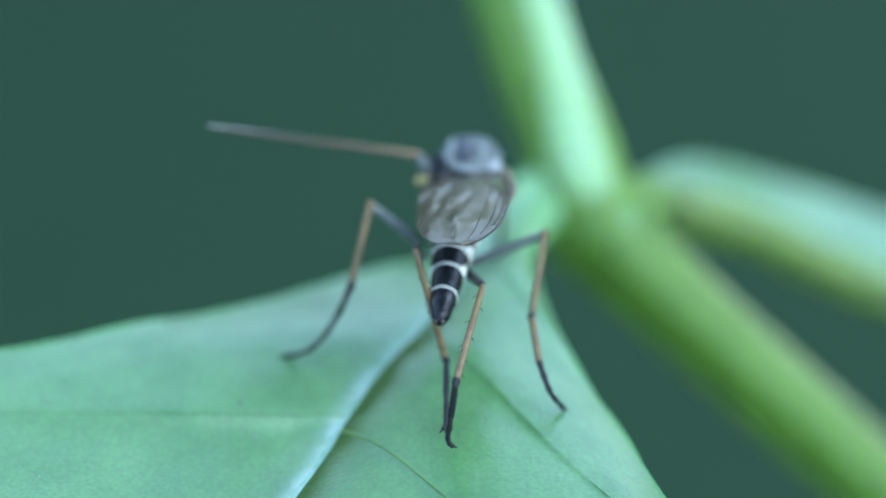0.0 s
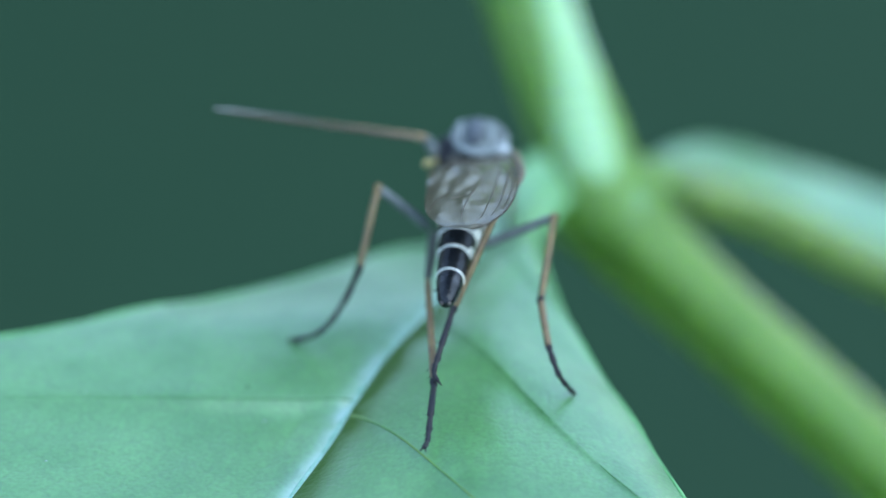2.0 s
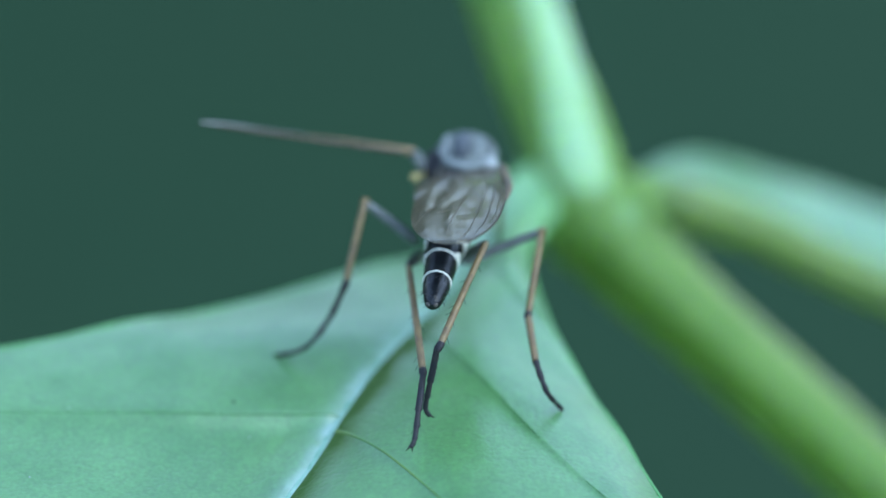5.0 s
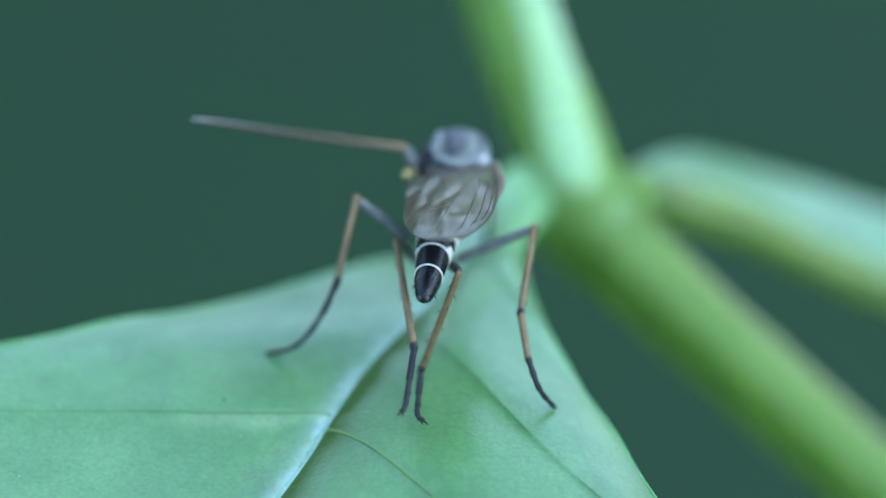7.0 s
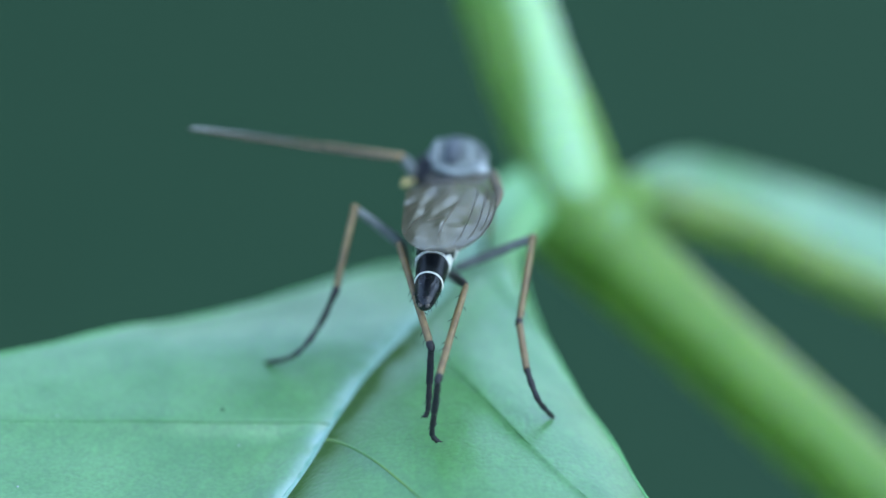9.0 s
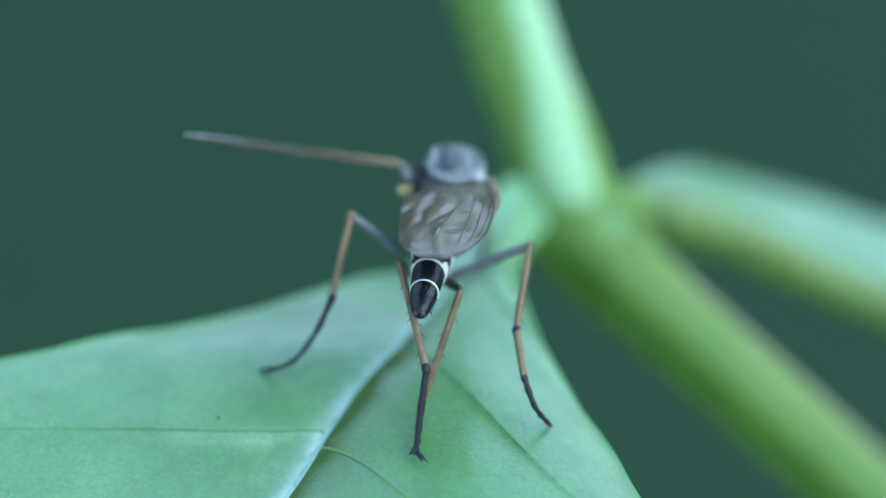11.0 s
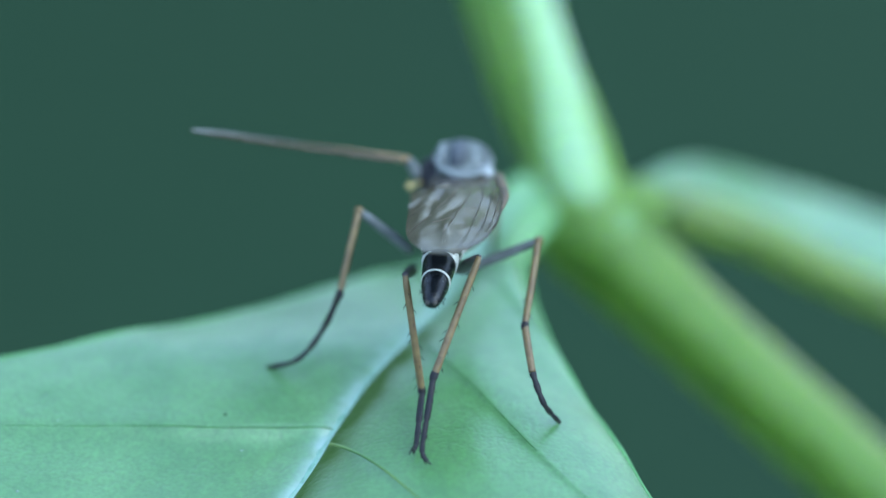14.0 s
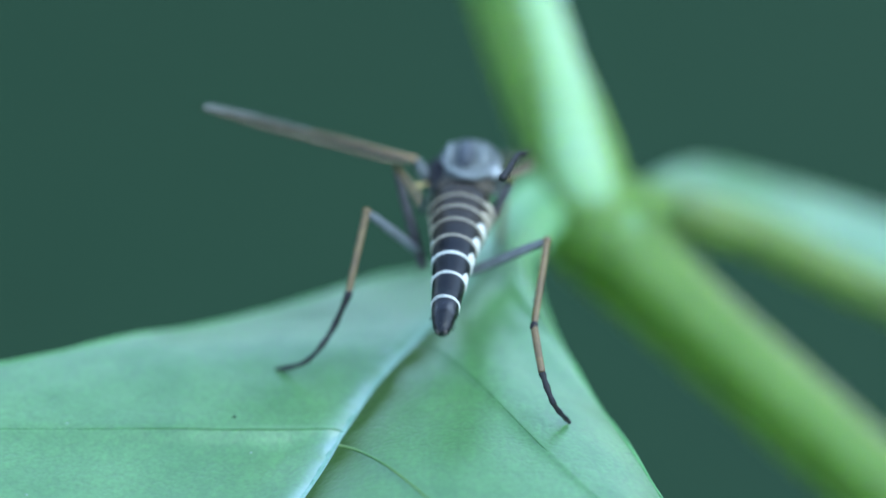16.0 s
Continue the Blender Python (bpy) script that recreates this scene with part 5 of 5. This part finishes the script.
    walk(hind_tibia_right, [
        (0, aim(0.993, -0.514, -0.734, 0.294, -3.436, -1.495)),
        (0.2, aim(0.986, -0.439, -0.639, 0.342, -3.359, -1.455)),
        (0.35, aim(1.197, 0.098, -0.242, 0.193, -2.364, -1.835)),
        (0.5, aim(1.407, 0.636, 0.155, 0.142, -1.126, -2.059)),
        (0.7, aim(1.080, 0.445, -1.134, 0.144, -2.000, -2.795)),
        (0.8, aim(0.901, 0.610, -1.073, 0.148, -1.948, -2.654)),
        (1, aim(1.431, 1.267, -0.144, 0.171, -1.165, -1.595)),
        (1.2, aim(0.656, -0.001, -0.512, -0.556, -0.493, -3.323)),
        (1.3, aim(0.651, -0.453, -0.526, -0.483, -0.467, -3.411)),
        (1.5, aim(0.673, -1.060, -0.481, -0.147, -1.033, -3.471)),
        (1.8, aim(0.952, 0.492, -0.750, -0.107, -1.360, -2.999)),
        (2, aim(1.287, 1.201, 0.223, 0.028, -0.521, -2.025)),
        (2.2, aim(0.863, 0.628, -0.554, -0.502, -0.820, -2.931)),
        (2.3, aim(0.794, 0.489, -0.735, -0.591, -1.269, -2.880)),
        (2.367, aim(0.737, 0.345, -0.928, -0.564, -2.006, -2.475)),
        (2.433, aim(0.681, 0.201, -1.122, -0.440, -2.567, -1.954)),
        (2.5, aim(0.625, 0.056, -1.316, -0.232, -2.922, -1.371)),
        (2.8, aim(0.786, -0.028, -0.657, -0.000, -2.890, -1.552)),
        (3, aim(0.938, 0.740, -0.783, -0.044, -2.135, -1.399)),
        (3.1, aim(1.031, 0.673, -0.780, -0.133, -1.791, -2.256)),
        (3.2, aim(1.124, 0.607, -0.776, -0.107, -1.206, -2.969)),
        (3.35, aim(0.892, 0.364, -0.969, -0.183, -2.247, -2.249)),
        (3.5, aim(0.659, 0.121, -1.162, -0.092, -2.882, -1.330)),
        (3.7, aim(0.867, -0.060, -0.789, -0.043, -2.917, -1.577)),
        (4, aim(1.327, 0.563, 0.433, -0.267, -1.313, -1.451)),
        (4.2, aim(0.531, 0.039, -0.824, -0.437, -2.833, -1.479)),
        (4.6, aim(0.730, 0.151, -1.004, -0.038, -2.813, -1.489)),
        (5.2, aim(1.282, 0.705, -0.036, -0.021, -1.657, -1.565)),
        (5.8, aim(0.781, -0.117, -0.843, -0.056, -3.024, -1.522)),
        (6.3, aim(0.760, 0.316, -1.088, -0.075, -2.653, -1.408)),
        (6.5, aim(1.190, 0.700, -0.535, -0.013, -1.962, -1.569)),
        (6.65, aim(1.116, 0.815, -0.688, -0.243, -1.447, -2.314)),
        (6.8, aim(1.041, 0.929, -0.840, -0.397, -0.806, -2.969)),
        (7, aim(0.702, -0.415, -0.506, -0.242, -0.596, -3.453)),
        (7.1, aim(0.720, 0.082, -0.910, -0.504, -1.919, -2.937)),
        (7.2, aim(0.737, 0.579, -1.315, -0.226, -2.360, -1.528)),
        (7.3, aim(0.789, -0.374, -0.737, 0.134, -3.319, -1.448)),
        (7.5, aim(1.206, 0.635, -0.313, 0.002, -1.927, -1.577)),
        (7.8, aim(0.627, -0.247, -0.653, -0.433, -3.017, -1.552)),
        (7.867, aim(0.706, 0.109, -0.986, -0.306, -2.640, -2.000)),
        (7.933, aim(0.786, 0.465, -1.319, -0.178, -2.257, -2.447)),
        (8, aim(0.865, 0.821, -1.653, -0.048, -1.871, -2.892)),
        (8.2, aim(0.971, 1.014, -1.356, -0.109, -1.607, -2.610)),
        (8.5, aim(1.256, 0.813, -0.049, -0.246, -0.879, -2.169)),
        (8.6, aim(0.997, 0.684, -0.649, -0.347, -1.813, -1.901)),
        (8.7, aim(0.738, 0.555, -1.248, -0.249, -2.377, -1.448)),
        (9, aim(0.918, 0.002, -0.928, 0.212, -2.963, -1.495)),
        (9.2, aim(1.268, 1.232, -0.621, -0.022, -1.376, -1.689)),
        (9.4, aim(1.093, 1.064, -1.073, 0.016, -1.655, -2.101)),
        (9.6, aim(0.917, 0.896, -1.526, 0.060, -1.917, -2.506)),
        (10.1, aim(1.240, 1.670, -0.884, 0.009, -0.697, -2.463)),
        (10.6, aim(0.951, 0.970, -1.465, 0.095, -1.843, -2.445)),
        (10.95, aim(0.876, 0.215, -0.965, -0.120, -1.373, -3.434)),
        (11.3, aim(0.800, -0.540, -0.464, 0.053, -0.285, -3.462)),
        (11.5, aim(1.174, 0.348, -0.106, -0.053, -0.470, -2.832)),
        (11.6, aim(0.967, 0.618, -0.831, -0.180, -1.419, -2.867)),
        (11.7, aim(0.761, 0.888, -1.557, -0.071, -1.951, -2.484)),
        (11.9, aim(0.824, 0.868, -1.533, 0.085, -1.689, -3.123)),
        (12, aim(1.077, 1.035, -1.441, 0.285, -1.863, -2.206)),
        (12.3, aim(1.061, 1.214, -1.050, -0.119, -0.618, -3.255)),
        (12.5, aim(0.932, 0.919, -1.667, 0.126, -1.894, -2.689)),
        (12.567, aim(0.863, 0.813, -1.550, 0.113, -2.100, -2.300)),
        (12.633, aim(0.794, 0.707, -1.434, 0.107, -2.279, -1.903)),
        (12.7, aim(0.725, 0.601, -1.318, 0.107, -2.431, -1.503)),
        (12.8, aim(0.859, 0.241, -0.815, 0.129, -2.688, -1.520)),
        (13, aim(1.415, 0.910, 0.076, 0.071, -1.409, -1.481)),
        (13.2, aim(1.078, 0.602, -0.468, -0.169, -2.035, -1.515)),
        (13.5, aim(0.767, -0.083, -0.823, -0.201, -2.941, -1.533)),
        (13.7, aim(0.867, 0.307, -1.113, 0.117, -2.681, -1.456)),
        (14, aim(1.097, -0.064, 0.047, -0.005, -1.903, -2.192)),
        (14.2, aim(1.178, 0.554, -0.306, 0.086, -0.107, -3.131)),
        (14.35, aim(1.155, 0.990, -0.742, -0.045, -0.947, -2.844)),
        (14.5, aim(1.132, 1.425, -1.178, 0.094, -1.351, -2.085)),
        (14.6, aim(1.048, 1.224, -1.132, -0.074, -1.577, -1.846)),
        (14.7, aim(0.963, 1.022, -1.086, -0.237, -1.789, -1.603)),
        (15, aim(0.641, 0.984, -1.362, -0.188, -2.003, -1.412)),
        (15.3, aim(1.658, 2.041, 0.138, 0.546, -0.654, -0.917)),
        (15.35, aim(1.769, 2.926, -0.131, 0.886, -0.030, 0.171)),
        (15.4, aim(1.881, 3.811, -0.399, 1.406, 1.196, 1.197)),
        (15.5, aim(1.792, 3.845, -0.358, 1.403, 1.327, 1.408)),
        (15.6, aim(1.846, 3.824, -0.383, 1.529, 1.422, 1.550)),
        (15.7, aim(1.884, 3.808, -0.400, 1.725, 1.649, 1.818)),
        (15.8, aim(1.862, 3.817, -0.389, 1.547, 1.429, 1.563)),
        (15.9, aim(1.843, 3.823, -0.379, 1.425, 1.343, 1.434)),
        (16, aim(1.823, 3.829, -0.369, 1.481, 1.315, 1.412)),
    ])
    walk(hind_tarsus_right, [
        (0, aim(0.294, -3.436, -1.495, 0.069, -3.411, -3.592)),
        (0.2, aim(0.342, -3.359, -1.455, 0.284, -3.336, -3.554)),
        (0.35, aim(0.193, -2.364, -1.835, -0.049, -3.539, -3.571)),
        (0.5, aim(0.142, -1.126, -2.059, -0.208, -2.837, -3.253)),
        (0.7, aim(0.144, -2.000, -2.795, -0.053, -4.017, -3.370)),
        (0.8, aim(0.148, -1.948, -2.654, 0.057, -4.002, -3.094)),
        (1, aim(0.171, -1.165, -1.595, -0.140, -3.251, -1.735)),
        (1.2, aim(-0.556, -0.493, -3.323, -0.619, -2.585, -3.147)),
        (1.3, aim(-0.483, -0.467, -3.411, -0.521, -2.564, -3.504)),
        (1.5, aim(-0.147, -1.033, -3.471, -0.290, -3.128, -3.615)),
        (1.8, aim(-0.107, -1.360, -2.999, -0.398, -3.448, -2.869)),
        (2, aim(0.028, -0.521, -2.025, -0.549, -2.394, -2.854)),
        (2.2, aim(-0.502, -0.820, -2.931, -0.959, -2.891, -2.903)),
        (2.3, aim(-0.591, -1.269, -2.880, -0.817, -3.363, -2.787)),
        (2.367, aim(-0.564, -2.006, -2.475, -0.816, -3.792, -3.570)),
        (2.433, aim(-0.440, -2.567, -1.954, -0.741, -3.865, -3.594)),
        (2.5, aim(-0.232, -2.922, -1.371, -0.383, -2.394, -3.403)),
        (2.8, aim(-0.000, -2.890, -1.552, -0.236, -3.419, -3.581)),
        (3, aim(-0.044, -2.135, -1.399, -0.927, -2.240, -3.349)),
        (3.1, aim(-0.133, -1.791, -2.256, -0.874, -3.306, -3.567)),
        (3.2, aim(-0.107, -1.206, -2.969, -0.339, -3.246, -3.451)),
        (3.35, aim(-0.183, -2.247, -2.249, -0.637, -3.841, -3.571)),
        (3.5, aim(-0.092, -2.882, -1.330, -0.440, -2.512, -3.383)),
        (3.7, aim(-0.043, -2.917, -1.577, 0.082, -2.289, -3.568)),
        (4, aim(-0.267, -1.313, -1.451, -0.786, -1.199, -3.507)),
        (4.2, aim(-0.437, -2.833, -1.479, -0.566, -2.527, -3.556)),
        (4.6, aim(-0.038, -2.813, -1.489, -0.220, -2.547, -3.571)),
        (5.2, aim(-0.021, -1.657, -1.565, -0.437, -2.124, -3.589)),
        (5.8, aim(-0.056, -3.024, -1.522, -0.206, -2.760, -3.605)),
        (6.3, aim(-0.075, -2.653, -1.408, -0.181, -2.295, -3.477)),
        (6.5, aim(-0.013, -1.962, -1.569, -0.326, -2.486, -3.593)),
        (6.65, aim(-0.243, -1.447, -2.314, -0.637, -3.110, -3.565)),
        (6.8, aim(-0.397, -0.806, -2.969, -0.736, -2.813, -3.545)),
        (7, aim(-0.242, -0.596, -3.453, -0.342, -2.696, -3.413)),
        (7.1, aim(-0.504, -1.919, -2.937, -0.817, -3.914, -3.561)),
        (7.2, aim(-0.226, -2.360, -1.528, -0.603, -2.789, -3.566)),
        (7.3, aim(0.134, -3.319, -1.448, -0.083, -3.304, -3.545)),
        (7.5, aim(0.002, -1.927, -1.577, -0.305, -2.430, -3.606)),
        (7.8, aim(-0.433, -3.017, -1.552, -0.629, -2.501, -3.586)),
        (7.867, aim(-0.306, -2.640, -2.000, -0.652, -3.972, -3.606)),
        (7.933, aim(-0.178, -2.257, -2.447, -0.405, -4.025, -3.575)),
        (8, aim(-0.048, -1.871, -2.892, -0.225, -3.949, -3.183)),
        (8.2, aim(-0.109, -1.607, -2.610, -0.215, -3.692, -2.862)),
        (8.5, aim(-0.246, -0.879, -2.169, -0.771, -2.426, -3.526)),
        (8.6, aim(-0.347, -1.813, -1.901, -0.789, -3.030, -3.580)),
        (8.7, aim(-0.249, -2.377, -1.448, -0.368, -2.384, -3.548)),
        (9, aim(0.212, -2.963, -1.495, 0.037, -2.875, -3.592)),
        (9.2, aim(-0.022, -1.376, -1.689, -0.424, -2.281, -3.562)),
        (9.4, aim(0.016, -1.655, -2.101, -0.303, -3.392, -3.262)),
        (9.6, aim(0.060, -1.917, -2.506, -0.118, -4.012, -2.639)),
        (10.1, aim(0.009, -0.697, -2.463, -0.305, -2.675, -3.136)),
        (10.6, aim(0.095, -1.843, -2.445, -0.083, -3.938, -2.581)),
        (10.95, aim(-0.120, -1.373, -3.434, -0.264, -3.470, -3.542)),
        (11.3, aim(0.053, -0.285, -3.462, -0.058, -2.384, -3.543)),
        (11.5, aim(-0.053, -0.470, -2.832, -0.352, -2.417, -3.596)),
        (11.6, aim(-0.180, -1.419, -2.867, -0.509, -3.437, -3.406)),
        (11.7, aim(-0.071, -1.951, -2.484, -0.427, -4.013, -2.791)),
        (11.9, aim(0.085, -1.689, -3.123, -0.186, -3.775, -3.296)),
        (12, aim(0.285, -1.863, -2.206, 0.232, -3.937, -2.526)),
        (12.3, aim(-0.119, -0.618, -3.255, -0.413, -2.710, -3.269)),
        (12.5, aim(0.126, -1.894, -2.689, 0.109, -3.991, -2.757)),
        (12.567, aim(0.113, -2.100, -2.300, -0.023, -3.857, -3.450)),
        (12.633, aim(0.107, -2.279, -1.903, -0.194, -3.533, -3.578)),
        (12.7, aim(0.107, -2.431, -1.503, -0.210, -2.207, -3.580)),
        (12.8, aim(0.129, -2.688, -1.520, 0.250, -2.373, -3.584)),
        (13, aim(0.071, -1.409, -1.481, -0.212, -1.685, -3.556)),
        (13.2, aim(-0.169, -2.035, -1.515, -0.445, -1.807, -3.596)),
        (13.5, aim(-0.201, -2.941, -1.533, -0.269, -2.490, -3.584)),
        (13.7, aim(0.117, -2.681, -1.456, 0.080, -2.809, -3.551)),
        (14, aim(-0.005, -1.903, -2.192, -0.341, -3.441, -3.605)),
        (14.2, aim(0.086, -0.107, -3.131, -0.079, -2.161, -3.567)),
        (14.35, aim(-0.045, -0.947, -2.844, -0.339, -2.917, -3.549)),
        (14.5, aim(0.094, -1.351, -2.085, -0.325, -3.195, -3.042)),
        (14.6, aim(-0.074, -1.577, -1.846, -0.422, -2.696, -3.607)),
        (14.7, aim(-0.237, -1.789, -1.603, -0.261, -0.992, -3.544)),
        (15, aim(-0.188, -2.003, -1.412, -0.446, -1.622, -3.471)),
        (15.3, aim(0.546, -0.654, -0.917, 0.189, -0.450, -2.993)),
        (15.35, aim(0.886, -0.030, 0.171, 0.834, 1.236, -1.504)),
        (15.4, aim(1.406, 1.196, 1.197, 1.641, 3.127, 0.449)),
        (15.5, aim(1.403, 1.327, 1.408, 2.028, 3.265, 1.069)),
        (15.6, aim(1.529, 1.422, 1.550, 2.119, 3.375, 1.229)),
        (15.7, aim(1.725, 1.649, 1.818, 2.297, 3.616, 1.541)),
        (15.8, aim(1.547, 1.429, 1.563, 2.032, 3.356, 0.979)),
        (15.9, aim(1.425, 1.343, 1.434, 1.810, 3.239, 0.678)),
        (16, aim(1.481, 1.315, 1.412, 1.982, 3.271, 0.953)),
    ])
    walk(abdomen, [
        (0, aim(0.579, 4.033, -1.039, -0.098, -1.218, -1.391)),
        (0.5, aim(0.579, 4.033, -1.039, -0.142, -1.215, -1.358)),
        (1, aim(0.579, 4.033, -1.039, -0.220, -1.204, -1.354)),
        (1.5, aim(0.579, 4.033, -1.039, -0.181, -1.211, -1.317)),
        (2, aim(0.579, 4.033, -1.039, -0.162, -1.213, -1.340)),
        (2.5, aim(0.579, 4.033, -1.039, -0.103, -1.207, -1.523)),
        (3, aim(0.579, 4.033, -1.039, -0.145, -1.214, -1.354)),
        (3.5, aim(0.579, 4.033, -1.039, -0.009, -1.241, -1.064)),
        (4, aim(0.579, 4.033, -1.039, -0.170, -1.220, -1.020)),
        (6.5, aim(0.579, 4.033, -1.039, -0.137, -1.217, -0.751)),
        (7, aim(0.579, 4.033, -1.039, -0.175, -1.214, -0.797)),
        (7.5, aim(0.579, 4.033, -1.039, -0.092, -1.227, -0.832)),
        (8, aim(0.579, 4.033, -1.039, -0.183, -1.208, -0.706)),
        (8.5, aim(0.579, 4.033, -1.039, -0.108, -1.223, -0.782)),
        (9, aim(0.579, 4.033, -1.039, -0.122, -1.216, -0.695)),
        (11.5, aim(0.579, 4.033, -1.039, -0.158, -1.213, -0.733)),
        (12, aim(0.579, 4.033, -1.039, -0.040, -1.222, -0.641)),
        (12.5, aim(0.579, 4.033, -1.039, -0.112, -1.207, -0.569)),
        (13, aim(0.579, 4.033, -1.039, -0.039, -1.215, -0.557)),
        (13.5, aim(0.579, 4.033, -1.039, -0.039, -1.221, -0.619)),
        (14, aim(0.579, 4.033, -1.039, -0.055, -1.211, -0.534)),
        (14.5, aim(0.579, 4.033, -1.039, -0.067, -1.210, -0.535)),
        (15, aim(0.579, 4.033, -1.039, -0.131, -1.213, -0.674)),
        (15.3, aim(0.579, 4.033, -1.039, -0.023, -1.227, -0.685)),
        (15.4, aim(0.579, 4.033, -1.039, -0.040, -1.226, -0.698)),
        (15.5, aim(0.579, 4.033, -1.039, -0.087, -1.231, -0.977)),
        (15.6, aim(0.579, 4.033, -1.039, -0.062, -1.232, -1.220)),
        (15.7, aim(0.579, 4.033, -1.039, -0.036, -1.220, -1.475)),
        (15.8, aim(0.579, 4.033, -1.039, -0.065, -1.149, -1.984)),
        (15.9, aim(0.579, 4.033, -1.039, 0.073, -1.182, -1.878)),
        (16, aim(0.579, 4.033, -1.039, -0.032, -1.227, -1.387)),
    ])

    root = (1.541, 4.054, -0.312)
    folded = wing_pose(root, (0.646, -1.323, 1.074), (-0.529, 2.552, -0.191), -1.0)
    raised = wing_pose(root, (0.721, -1.110, 1.902), (-0.534, 3.158, -0.022), -1.0)
    out = wing_pose(root, (2.813, 0.891, 1.272), (0.826, 2.905, -0.035), -1.0)
    away = wing_pose(root, (3.292, 7.609, -2.209), (1.417, 2.778, -0.216), -1.0)
    spread = wing_pose(root, (2.25, 9.0, -2.65), (0.541, 3.95, -0.45), -1.0)
    walk(wing_right, [(0, folded), (15.3, folded), (15.4, raised), (15.435, out), (15.467, away), (15.5, spread), (15.7, wing_pose(root, (2.6, 9.0, -2.55), (0.541, 3.9, -0.4), -1.0)), (16, spread)])
    root = (-0.641, 4.721, -0.231)
    held = wing_pose(root, (-6.515, 4.507, 0.857), (-0.693, 1.627, 1.452), 1.0)
    walk(wing_left, [(0, held), (15.9, held), (16, wing_pose(root, (-6.575, 4.937, 1.472), (-0.764, 1.505, 1.278), 1.0))])


motions()
